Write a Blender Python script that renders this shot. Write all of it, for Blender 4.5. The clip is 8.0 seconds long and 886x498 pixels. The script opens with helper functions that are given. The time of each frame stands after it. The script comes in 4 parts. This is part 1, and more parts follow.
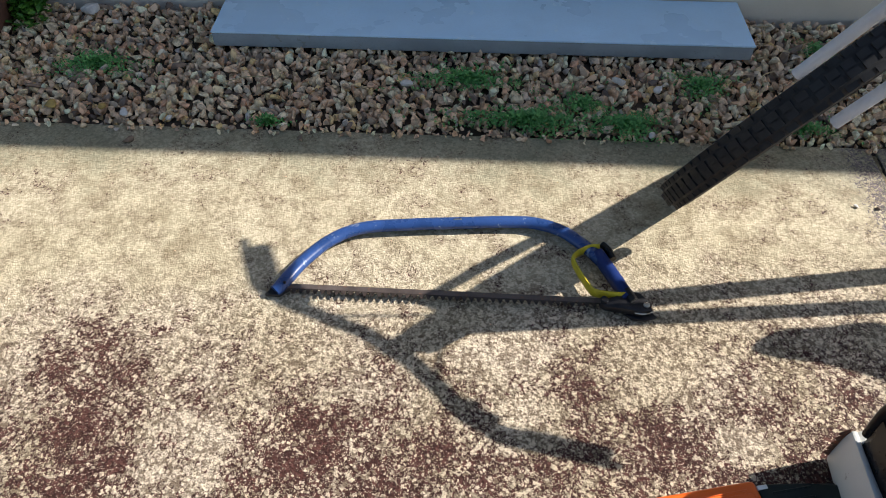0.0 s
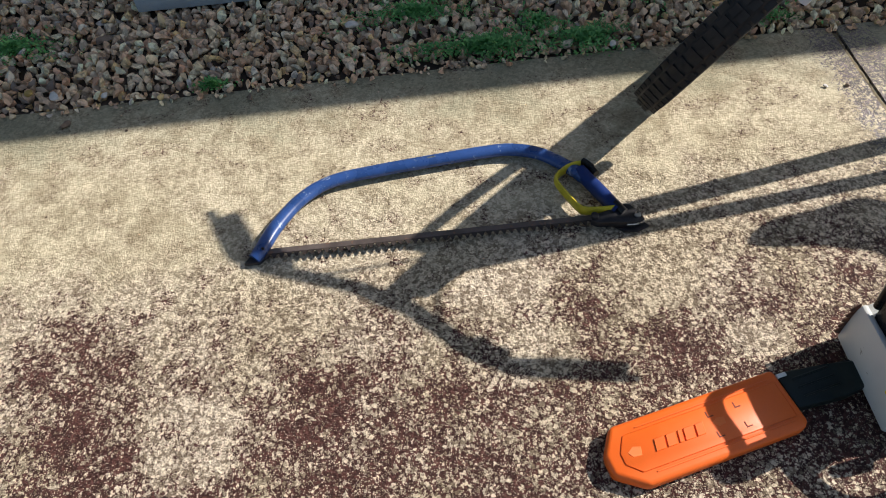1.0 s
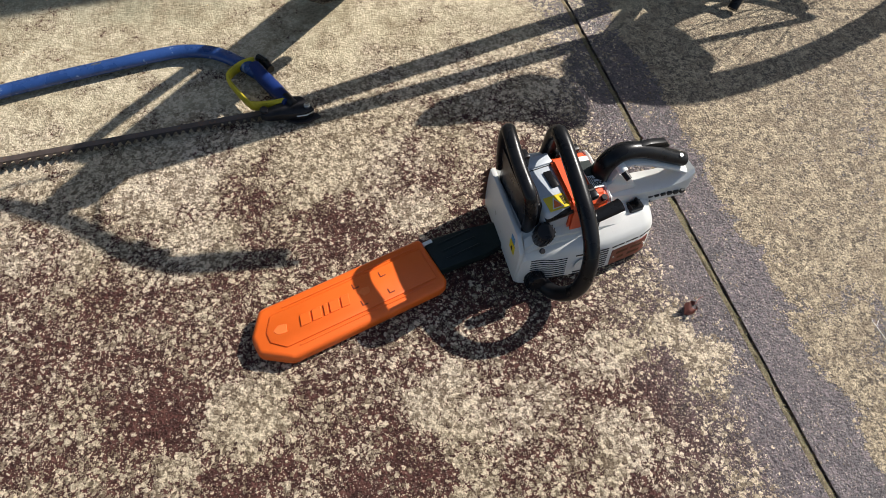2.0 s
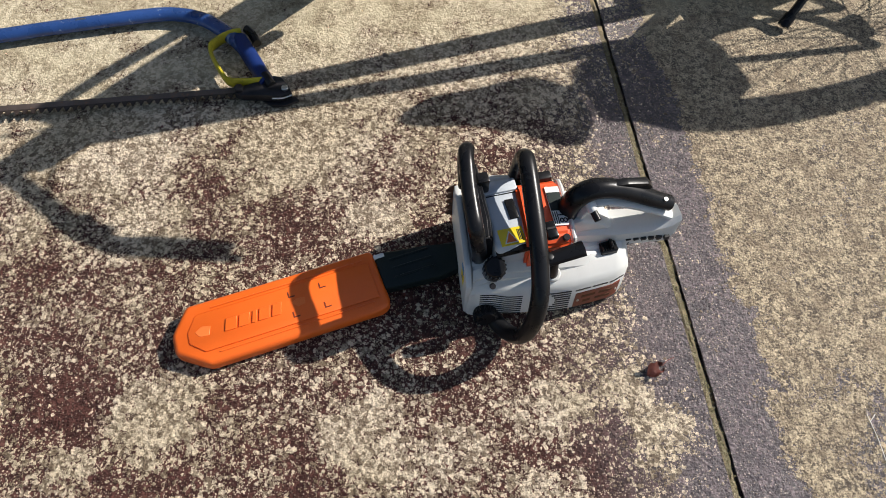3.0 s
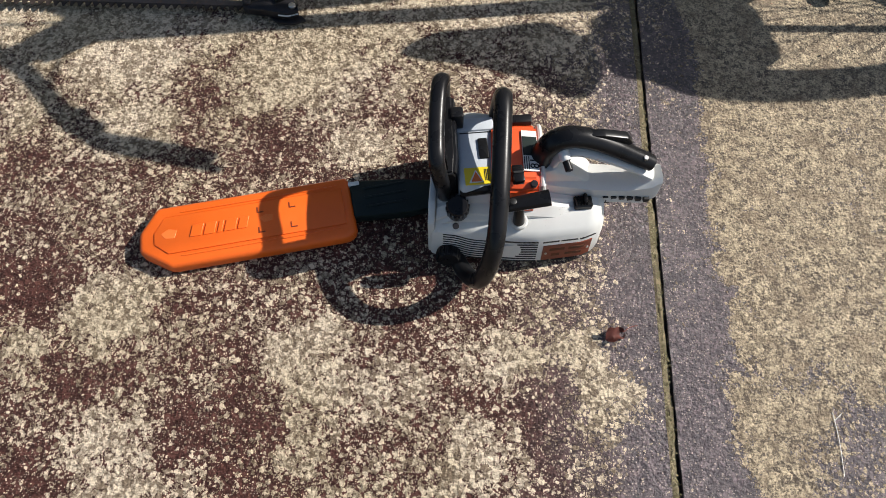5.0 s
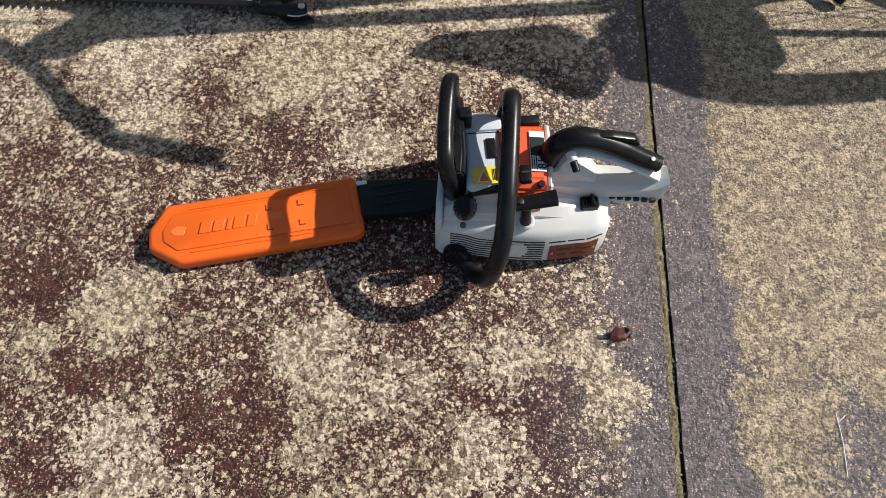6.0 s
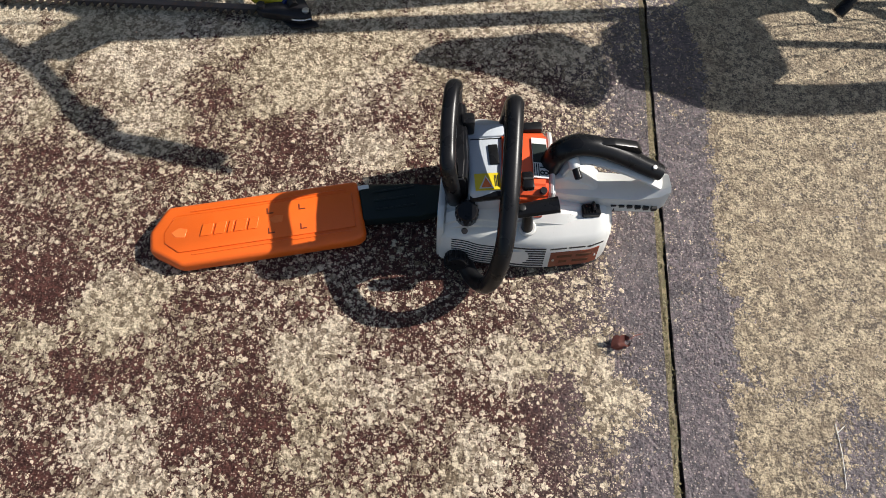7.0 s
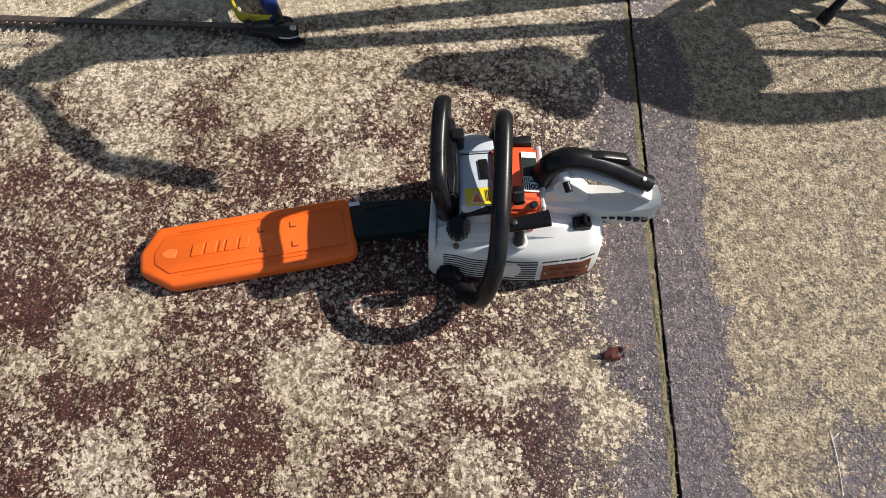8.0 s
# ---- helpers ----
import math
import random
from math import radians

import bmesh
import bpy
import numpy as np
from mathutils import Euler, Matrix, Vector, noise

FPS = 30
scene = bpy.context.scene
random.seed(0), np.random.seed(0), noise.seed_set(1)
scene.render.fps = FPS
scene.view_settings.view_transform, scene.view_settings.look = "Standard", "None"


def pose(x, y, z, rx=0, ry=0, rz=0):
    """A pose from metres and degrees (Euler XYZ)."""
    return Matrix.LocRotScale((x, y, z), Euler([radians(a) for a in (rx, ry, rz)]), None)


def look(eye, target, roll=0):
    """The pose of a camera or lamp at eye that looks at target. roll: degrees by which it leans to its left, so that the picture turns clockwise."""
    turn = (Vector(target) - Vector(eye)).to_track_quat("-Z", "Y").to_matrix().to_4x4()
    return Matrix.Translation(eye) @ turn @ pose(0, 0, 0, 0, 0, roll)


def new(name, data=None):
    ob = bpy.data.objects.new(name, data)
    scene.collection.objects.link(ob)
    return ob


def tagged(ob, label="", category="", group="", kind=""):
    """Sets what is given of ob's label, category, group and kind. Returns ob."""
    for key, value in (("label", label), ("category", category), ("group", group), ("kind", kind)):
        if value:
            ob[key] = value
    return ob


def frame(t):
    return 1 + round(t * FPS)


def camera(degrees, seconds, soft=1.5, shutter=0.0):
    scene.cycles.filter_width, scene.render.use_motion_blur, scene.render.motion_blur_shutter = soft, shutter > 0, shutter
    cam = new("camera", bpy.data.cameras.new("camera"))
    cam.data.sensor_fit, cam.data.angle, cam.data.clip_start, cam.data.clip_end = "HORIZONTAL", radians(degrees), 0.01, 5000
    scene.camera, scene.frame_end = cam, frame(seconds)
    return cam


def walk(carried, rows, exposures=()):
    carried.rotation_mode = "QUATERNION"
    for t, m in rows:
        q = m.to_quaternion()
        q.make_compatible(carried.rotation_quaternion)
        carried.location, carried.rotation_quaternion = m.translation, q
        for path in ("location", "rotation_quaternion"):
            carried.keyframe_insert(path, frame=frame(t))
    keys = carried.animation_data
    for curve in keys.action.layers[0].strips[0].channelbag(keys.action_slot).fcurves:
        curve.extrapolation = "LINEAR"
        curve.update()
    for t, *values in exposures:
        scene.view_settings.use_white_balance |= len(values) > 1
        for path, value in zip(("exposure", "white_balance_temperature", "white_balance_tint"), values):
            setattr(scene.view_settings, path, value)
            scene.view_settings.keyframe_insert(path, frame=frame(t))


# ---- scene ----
cam = camera(63.6, 8.0, soft=0.7)
PATH = [
    (0, (0.411, -0.858, 1.139), (0.315, 0.463, -0.36), 0.1),
    (0.5, (0.392, -0.838, 1.095), (0.315, 0.397, -0.476), -2.4),
    (1, (0.354, -0.839, 1.085), (0.378, 0.374, -0.504), -4.5),
    (1.5, (0.49, -0.912, 1.047), (0.721, 0.198, -0.601), -3.1),
    (2, (0.704, -0.976, 1.042), (1.049, 0.037, -0.648), 4.1),
    (2.2, (0.764, -0.968, 1.062), (1.108, 0.018, -0.644), 5.9),
    (3.3, (0.971, -0.869, 0.987), (1.037, 0.08, -0.773), 0.8),
    (3.5, (1.016, -0.887, 0.982), (1.056, 0.049, -0.785), 0.9),
    (4, (1.06, -0.906, 0.973), (1.056, -0.002, -0.811), 1.0),
    (4.5, (1.059, -0.912, 0.977), (1.035, -0.022, -0.814), 0.8),
    (5, (1.05, -0.91, 0.971), (1.016, -0.039, -0.829), 0.6),
    (6.5, (1.041, -0.922, 0.976), (1.0, -0.036, -0.817), 1.1),
    (7, (1.039, -0.92, 0.975), (1.003, -0.026, -0.814), 1.8),
    (7.5, (1.042, -0.914, 0.978), (1.016, -0.008, -0.804), 2.0),
    (8, (1.037, -0.914, 0.977), (1.025, 0.008, -0.797), 2.0),
]
walk(cam, [(t, look(eye, target, roll)) for t, eye, target, roll in PATH],
     exposures=((0.0, 0.68), (0.5, 0.52), (1.0, 0.48), (2.0, 0.37), (3.5, 0.38), (8.0, 0.38)))

# world and sun
SX, SY = 1.24, 0.36                      # metres a shadow runs per metre of height
world = bpy.data.worlds.new("sky")
scene.world = world
world.use_nodes = True
wn = world.node_tree.nodes
sky = wn.new("ShaderNodeTexSky")
sky.sky_type, sky.sun_disc = "NISHITA", False
sky.sun_elevation = math.atan2(1.0, math.hypot(SX, SY))
sky.sun_rotation = math.atan2(SX, SY)
world.node_tree.links.new(sky.outputs[0], wn["Background"].inputs["Color"])
wn["Background"].inputs["Strength"].default_value = 0.082
sun = new("sun", bpy.data.lights.new("sun", "SUN"))
sun.data.energy, sun.data.angle, sun.data.color = 5.0, radians(0.55), (1.0, 0.95, 0.885)
sun.matrix_world = look((SX * 4, SY * 4, 4), (0, 0, 0))


# ---- materials ----
def nodes_of(name):
    m = bpy.data.materials.new(name)
    m.use_nodes = True
    nt = m.node_tree
    return m, nt, nt.nodes["Principled BSDF"]


def link(nt, a, b):
    nt.links.new(a, b)


def noise_node(nt, vec, scale, detail=3.0, rough=0.55, dist=0.0):
    n = nt.nodes.new("ShaderNodeTexNoise")
    n.inputs["Scale"].default_value, n.inputs["Detail"].default_value = scale, detail
    n.inputs["Roughness"].default_value, n.inputs["Distortion"].default_value = rough, dist
    link(nt, vec, n.inputs["Vector"])
    return n.outputs["Fac"]


def calc(nt, op, a, b=0.0, clamp=False):
    n = nt.nodes.new("ShaderNodeMath")
    n.operation, n.use_clamp = op, clamp
    for i, v in enumerate((a, b)):
        if isinstance(v, (int, float)):
            n.inputs[i].default_value = v
        else:
            link(nt, v, n.inputs[i])
    return n.outputs[0]


def ramp(nt, v, lo, hi, a=0.0, b=1.0):
    n = nt.nodes.new("ShaderNodeMapRange")
    n.interpolation_type = "SMOOTHSTEP"
    for k, x in (("From Min", lo), ("From Max", hi), ("To Min", a), ("To Max", b)):
        n.inputs[k].default_value = x
    link(nt, v, n.inputs["Value"])
    return n.outputs["Result"]


def blend(nt, fac, a, b):
    n = nt.nodes.new("ShaderNodeMix")
    n.data_type = "RGBA"
    if isinstance(fac, (int, float)):
        n.inputs[0].default_value = fac
    else:
        link(nt, fac, n.inputs[0])
    for i, v in ((6, a), (7, b)):
        if isinstance(v, tuple):
            n.inputs[i].default_value = (*v, 1)
        else:
            link(nt, v, n.inputs[i])
    return n.outputs[2]


def bump(nt, bsdf, height, strength, dist):
    n = nt.nodes.new("ShaderNodeBump")
    n.inputs["Strength"].default_value, n.inputs["Distance"].default_value = strength, dist
    link(nt, height, n.inputs["Height"])
    link(nt, n.outputs[0], bsdf.inputs["Normal"])


def surface(name, col, rough=0.5, metal=0.0, worn=None, wear=0.0, grain=300.0, relief=0.15, spread=0.18, blotch=14.0):
    """A surface with blotches, fine grain, and worn spots of another colour."""
    m, nt, b = nodes_of(name)
    vec = nt.nodes.new("ShaderNodeTexCoord").outputs["Object"]
    big, small = noise_node(nt, vec, blotch, 4), noise_node(nt, vec, grain, 2)
    dark = tuple(c * (1 - spread) for c in col)
    light = tuple(min(1.0, c * (1 + spread)) for c in col)
    c = blend(nt, ramp(nt, big, 0.3, 0.7), dark, light)
    c = blend(nt, ramp(nt, small, 0.45, 0.8, 0, 0.5), c, dark)
    if worn:
        spots = calc(nt, "ADD", noise_node(nt, vec, blotch * 3.1, 5, 0.7), calc(nt, "MULTIPLY", small, 0.12))
        c = blend(nt, ramp(nt, spots, 0.80 - wear, 0.84 - wear), c, worn)
    link(nt, c, b.inputs["Base Color"])
    link(nt, ramp(nt, big, 0.3, 0.7, rough * 0.8, min(1.0, rough * 1.2)), b.inputs["Roughness"])
    b.inputs["Metallic"].default_value = metal
    bump(nt, b, small, relief, 0.0006)
    return m


def concrete_material():
    m, nt, b = nodes_of("weathered_concrete")
    vec = nt.nodes.new("ShaderNodeTexCoord").outputs["Object"]
    sep = nt.nodes.new("ShaderNodeSeparateXYZ")
    link(nt, vec, sep.inputs[0])
    x, y = sep.outputs[0], sep.outputs[1]
    big, mid = noise_node(nt, vec, 4.2, 3, 0.5, 0.3), noise_node(nt, vec, 17.0, 4, 0.6)
    fine = noise_node(nt, vec, 118.0, 5.0, 0.68, 0.5)
    wob = calc(nt, "MULTIPLY", calc(nt, "SUBTRACT", mid, 0.5), 0.11)
    xw, yw = calc(nt, "ADD", x, wob), calc(nt, "ADD", y, calc(nt, "MULTIPLY", wob, 3.0))

    def warped(scale, amount, detail=3.0):
        """The place, shifted a little by noise."""
        n = nt.nodes.new("ShaderNodeTexNoise")
        n.inputs["Scale"].default_value, n.inputs["Detail"].default_value = scale, detail
        link(nt, vec, n.inputs["Vector"])
        half = nt.nodes.new("ShaderNodeVectorMath")
        half.operation = "SUBTRACT"
        link(nt, n.outputs["Color"], half.inputs[0])
        half.inputs[1].default_value = (0.5, 0.5, 0.5)
        add = nt.nodes.new("ShaderNodeVectorMath")
        add.operation = "MULTIPLY_ADD"
        link(nt, half.outputs[0], add.inputs[0])
        add.inputs[1].default_value = (amount, amount, 0.0)
        link(nt, vec, add.inputs[2])
        return add.outputs[0]

    # round lichen colonies and bare stretches of dark algae film: x, y, radius
    LICHEN = ((0.56, -0.57, 0.07), (0.62, -0.78, 0.09), (0.86, -0.62, 0.07), (1.11, -0.61, 0.06), (1.09, -0.74, 0.06), (0.97, -0.66, 0.05), (0.77, -0.11, 0.09), (0.89, -0.26, 0.06), (0.51, -0.25, 0.06), (0.4, -0.46, 0.02), (0.45, -0.62, 0.03), (0.86, -0.74, 0.04), (-0.06, -0.35, 0.09), (0.47, -0.09, 0.09), (1.27, -0.66, 0.055), (1.235, -0.595, 0.04))
    BARE = ((0.54, -0.65, 0.06), (0.69, -0.73, 0.05), (0.43, -0.52, 0.07), (0.77, -0.69, 0.06), (0.79, -0.79, 0.06), (0.61, -0.14, 0.07), (0.73, -0.25, 0.06), (0.35, -0.32, 0.04), (1.19, -0.69, 0.06), (0.51, -0.79, 0.04), (-0.29, -0.17, 0.12), (-0.25, -0.35, 0.09), (0.41, -0.47, 0.06), (0.14, -0.31, 0.07))
    ragged = warped(24.0, 0.11, 4.0)

    def colonies(spots):
        total = 0.0
        for px, py, r in spots:
            d = nt.nodes.new("ShaderNodeVectorMath")
            d.operation = "DISTANCE"
            link(nt, ragged, d.inputs[0])
            d.inputs[1].default_value = (px, py, 0.0)
            total = calc(nt, "MAXIMUM", ramp(nt, d.outputs["Value"], r * 1.25, r * 0.6), total)
        return total

    grown, bare = colonies(LICHEN), colonies(BARE)
    # clean pale crust near the gravel, dark algae film elsewhere and beside the joint
    clean = ramp(nt, calc(nt, "ADD", yw, calc(nt, "MULTIPLY", x, -0.12)), -0.46, 0.10, 0.0, 0.44)
    strip = calc(nt, "MULTIPLY", ramp(nt, xw, 1.255, 1.305), ramp(nt, xw, 1.460, 1.430))
    right = ramp(nt, xw, 1.424, 1.456, 0.0, 0.43)
    s = calc(nt, "ADD", calc(nt, "MULTIPLY", calc(nt, "SUBTRACT", big, 0.5), 0.55), calc(nt, "MULTIPLY", calc(nt, "SUBTRACT", mid, 0.5), 0.9))
    s = calc(nt, "ADD", s, calc(nt, "SUBTRACT", calc(nt, "MULTIPLY", grown, 0.30), calc(nt, "MULTIPLY", bare, 0.24)))
    s = calc(nt, "ADD", calc(nt, "ADD", s, 0.555), calc(nt, "ADD", clean, calc(nt, "SUBTRACT", right, calc(nt, "MULTIPLY", calc(nt, "MULTIPLY", strip, calc(nt, "SUBTRACT", 1.0, grown)), 0.50))))
    # a standing wet patch on the far slab
    pool = calc(nt, "MULTIPLY", ramp(nt, xw, 1.50, 1.60), ramp(nt, yw, -0.60, -0.70))
    s = calc(nt, "SUBTRACT", s, calc(nt, "MULTIPLY", pool, 0.55))
    # shadow at the saw's front deepened in the colour: less pale crust
    ox, oy = calc(nt, "SUBTRACT", xw, 0.985), calc(nt, "SUBTRACT", y, -0.395)
    far = calc(nt, "SQRT", calc(nt, "ADD", calc(nt, "MULTIPLY", ox, ox), calc(nt, "MULTIPLY", calc(nt, "MULTIPLY", oy, oy), 1.6)))
    s = calc(nt, "SUBTRACT", s, ramp(nt, far, 0.17, 0.07, 0.0, 0.25))
    # flakes of crust: few and small in the film, merging to a cracked skin in the colonies
    grit = noise_node(nt, vec, 330.0, 3, 0.65)

    def flakes(scale, lift, where):
        cell = nt.nodes.new("ShaderNodeTexVoronoi")
        cell.inputs["Scale"].default_value = scale
        link(nt, where, cell.inputs["Vector"])
        parts = nt.nodes.new("ShaderNodeSeparateColor")
        link(nt, cell.outputs["Color"], parts.inputs[0])
        there = ramp(nt, calc(nt, "SUBTRACT", calc(nt, "ADD", s, lift), parts.outputs[0]), -0.02, 0.02)
        reach = calc(nt, "ADD", calc(nt, "MULTIPLY", s, 0.42), calc(nt, "MULTIPLY", parts.outputs[1], 0.20))
        gap = calc(nt, "SUBTRACT", calc(nt, "ADD", reach, 0.14), calc(nt, "ADD", cell.outputs["Distance"], calc(nt, "MULTIPLY", calc(nt, "SUBTRACT", grit, 0.5), 0.5)))
        return calc(nt, "MULTIPLY", there, ramp(nt, gap, -0.03, 0.05)), parts.outputs[2]

    rough_place = warped(170.0, 0.010)
    f1, tone1 = flakes(104.0, -0.09, rough_place)
    f2, tone2 = flakes(188.0, 0.00, rough_place)
    f3, tone3 = flakes(380.0, -0.12, vec)
    sheet = ramp(nt, calc(nt, "ADD", s, calc(nt, "MULTIPLY", calc(nt, "SUBTRACT", fine, 0.5), 1.3)), 0.86, 0.94)
    crust = calc(nt, "MAXIMUM", calc(nt, "MAXIMUM", f1, f2), calc(nt, "MAXIMUM", f3, sheet))
    tone = calc(nt, "ADD", calc(nt, "MULTIPLY", noise_node(nt, vec, 260.0, 3, 0.7), 0.56), calc(nt, "ADD", calc(nt, "MULTIPLY", tone2, 0.26), calc(nt, "MULTIPLY", tone1, 0.18)))
    pale = blend(nt, ramp(nt, tone, 0.36, 0.66), (0.23, 0.17, 0.118), (0.79, 0.665, 0.50))
    pale = blend(nt, ramp(nt, big, 0.42, 0.62, 0.0, 0.55), pale, blend(nt, ramp(nt, tone, 0.3, 0.7), (0.12, 0.085, 0.048), (0.64, 0.525, 0.345)))
    sand = calc(nt, "ADD", calc(nt, "MULTIPLY", noise_node(nt, vec, 300.0, 3, 0.7), 0.6), calc(nt, "MULTIPLY", noise_node(nt, vec, 75.0, 4, 0.65), 0.4))
    olive = blend(nt, ramp(nt, calc(nt, "ADD", calc(nt, "MULTIPLY", sand, 0.65), calc(nt, "MULTIPLY", tone, 0.35)), 0.40, 0.61), (0.07, 0.050, 0.032), (0.58, 0.465, 0.30))
    olive = blend(nt, ramp(nt, noise_node(nt, vec, 26.0, 4, 0.65), 0.44, 0.66, 0.0, 0.6), olive, (0.19, 0.135, 0.08))
    pale = blend(nt, ramp(nt, xw, 1.38, 1.44, 0.0, 0.95), pale, olive)
    film = blend(nt, ramp(nt, tone, 0.35, 0.8), (0.040, 0.0130, 0.0100), (0.150, 0.062, 0.048))
    wetc = blend(nt, ramp(nt, tone, 0.35, 0.8), (0.030, 0.020, 0.023), (0.165, 0.118, 0.126))
    film = blend(nt, ramp(nt, xw, 1.10, 1.35), film, wetc)
    # sand grains showing in the film
    speck = nt.nodes.new("ShaderNodeTexVoronoi")
    speck.inputs["Scale"].default_value = 330.0
    link(nt, vec, speck.inputs["Vector"])
    grain = calc(nt, "MULTIPLY", ramp(nt, calc(nt, "ADD", speck.outputs["Color"], calc(nt, "MULTIPLY", mid, 0.25)), 0.72, 0.90), ramp(nt, speck.outputs["Distance"], 0.50, 0.25))
    film = blend(nt, calc(nt, "MULTIPLY", grain, 0.6), film, (0.50, 0.40, 0.32))
    cracks = ramp(nt, noise_node(nt, vec, 170.0, 4, 0.7, 1.0), 0.36, 0.44)
    swept = ramp(nt, calc(nt, "ADD", yw, calc(nt, "MULTIPLY", x, -0.12)), -0.15, 0.15)
    cracks = calc(nt, "MAXIMUM", cracks, calc(nt, "MULTIPLY", swept, 0.72))
    pale = blend(nt, cracks, blend(nt, 0.6, pale, (0.07, 0.045, 0.035)), pale)
    pale = blend(nt, calc(nt, "MULTIPLY", swept, 0.58), pale, blend(nt, ramp(nt, mid, 0.36, 0.62), (0.29, 0.245, 0.155), (0.56, 0.495, 0.335)))
    stain = calc(nt, "MULTIPLY", swept, ramp(nt, noise_node(nt, vec, 8.5, 5, 0.68, 0.8), 0.50, 0.66, 0.0, 0.5))
    pale = blend(nt, stain, pale, (0.24, 0.19, 0.115))
    # green-grey algae along the gravel
    algae = calc(nt, "MULTIPLY", ramp(nt, calc(nt, "ADD", yw, calc(nt, "MULTIPLY", x, -0.026)), 0.26, 0.50), ramp(nt, big, 0.30, 0.62, 0.25, 0.85))
    pale = blend(nt, algae, pale, blend(nt, tone, (0.11, 0.108, 0.068), (0.35, 0.335, 0.235)))
    link(nt, blend(nt, crust, film, pale), b.inputs["Base Color"])
    wet = ramp(nt, calc(nt, "ADD", xw, calc(nt, "MULTIPLY", big, 0.4)), 1.2, 1.7)
    wet = calc(nt, "ADD", wet, calc(nt, "ADD", calc(nt, "MULTIPLY", strip, 0.8), pool), True)
    damp = calc(nt, "SUBTRACT", 0.60, calc(nt, "MULTIPLY", wet, 0.27))
    rough = calc(nt, "ADD", damp, calc(nt, "MULTIPLY", crust, calc(nt, "SUBTRACT", 0.93, damp)))
    link(nt, rough, b.inputs["Roughness"])
    link(nt, calc(nt, "ADD", 0.2, calc(nt, "MULTIPLY", wet, 0.8)), b.inputs["Specular IOR Level"])
    h = calc(nt, "ADD", calc(nt, "MULTIPLY", crust, 0.35), calc(nt, "ADD", calc(nt, "MULTIPLY", noise_node(nt, vec, 210.0, 3, 0.6), 0.9), calc(nt, "MULTIPLY", fine, 0.5)))
    bump(nt, b, h, 1.0, 0.0075)
    link(nt, calc(nt, "SUBTRACT", calc(nt, "SUBTRACT", 1.0, calc(nt, "MULTIPLY", swept, 0.5)), calc(nt, "MULTIPLY", wet, 0.22)), b.inputs["Normal"].links[0].from_node.inputs["Strength"])
    return m


def stone_material():
    m, nt, b = nodes_of("river_stone")
    vec = nt.nodes.new("ShaderNodeTexCoord").outputs["Object"]
    rnd = nt.nodes.new("ShaderNodeNewGeometry").outputs["Random Per Island"]
    cr = nt.nodes.new("ShaderNodeValToRGB")
    cr.color_ramp.interpolation = "LINEAR"
    stops = ((0.0, (0.16, 0.12, 0.10)), (0.18, (0.30, 0.25, 0.21)), (0.36, (0.22, 0.16, 0.12)), (0.5, (0.40, 0.35, 0.30)),
             (0.64, (0.26, 0.17, 0.13)), (0.78, (0.34, 0.30, 0.28)), (0.9, (0.31, 0.24, 0.13)), (1.0, (0.58, 0.54, 0.49)))
    el = cr.color_ramp.elements
    el[0].position, el[0].color = 0.0, (*stops[0][1], 1)
    el[1].position, el[1].color = 1.0, (*stops[-1][1], 1)
    for p, c in stops[1:-1]:
        e = el.new(p)
        e.color = (*(min(0.9, w * q) for w, q in zip((3.1, 2.6, 2.05), c)), 1)
    link(nt, rnd, cr.inputs[0])
    n1, n2 = noise_node(nt, vec, 60, 4, 0.6), noise_node(nt, vec, 420, 2)
    c = blend(nt, ramp(nt, n1, 0.42, 0.62, 0, 0.55), cr.outputs[0], (0.13, 0.08, 0.045))
    link(nt, c, b.inputs["Base Color"])
    b.inputs["Roughness"].default_value = 0.62
    bump(nt, b, calc(nt, "ADD", n1, n2), 0.5, 0.002)
    return m


def leaf_material(name, a, c):
    m, nt, b = nodes_of(name)
    rnd = nt.nodes.new("ShaderNodeNewGeometry").outputs["Random Per Island"]
    vec = nt.nodes.new("ShaderNodeTexCoord").outputs["Object"]
    link(nt, blend(nt, ramp(nt, noise_node(nt, vec, 30), 0.3, 0.7), blend(nt, rnd, a, c), a), b.inputs["Base Color"])
    b.inputs["Roughness"].default_value = 0.5
    return m


CONCRETE = concrete_material()
STONE = stone_material()
SOIL = surface("soil", (0.07, 0.05, 0.035), 0.95, grain=200, relief=0.8, spread=0.4, blotch=6)
LAWN = surface("far_ground", (0.20, 0.18, 0.13), 0.95, grain=60, relief=0.6, spread=0.3, blotch=1.5)
# step: reflected sky is put into the top's blue, the side is darker grey
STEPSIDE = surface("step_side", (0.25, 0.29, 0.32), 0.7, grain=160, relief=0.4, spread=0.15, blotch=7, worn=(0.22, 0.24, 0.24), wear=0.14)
STEP = surface("step_sky_tint", (0.50, 0.72, 0.93), 0.30, grain=160, relief=0.25, spread=0.06, blotch=5, worn=(0.58, 0.77, 0.94), wear=0.10)
RENDERWALL = surface("painted_render", (0.74, 0.69, 0.60), 0.85, grain=220, relief=0.6, spread=0.08, blotch=3)
TIMBER = surface("stained_timber", (0.10, 0.045, 0.03), 0.7, grain=90, relief=0.5, spread=0.3, blotch=9)
MOSS = surface("joint_moss", (0.165, 0.13, 0.075), 0.95, grain=500, relief=1.0, spread=0.5, blotch=45, worn=(0.085, 0.08, 0.03), wear=0.13)
WEED = leaf_material("weed_leaf", (0.08, 0.26, 0.06), (0.22, 0.50, 0.15))
MOSSLEAF = leaf_material("moss_crumb", (0.13, 0.115, 0.045), (0.40, 0.33, 0.19))
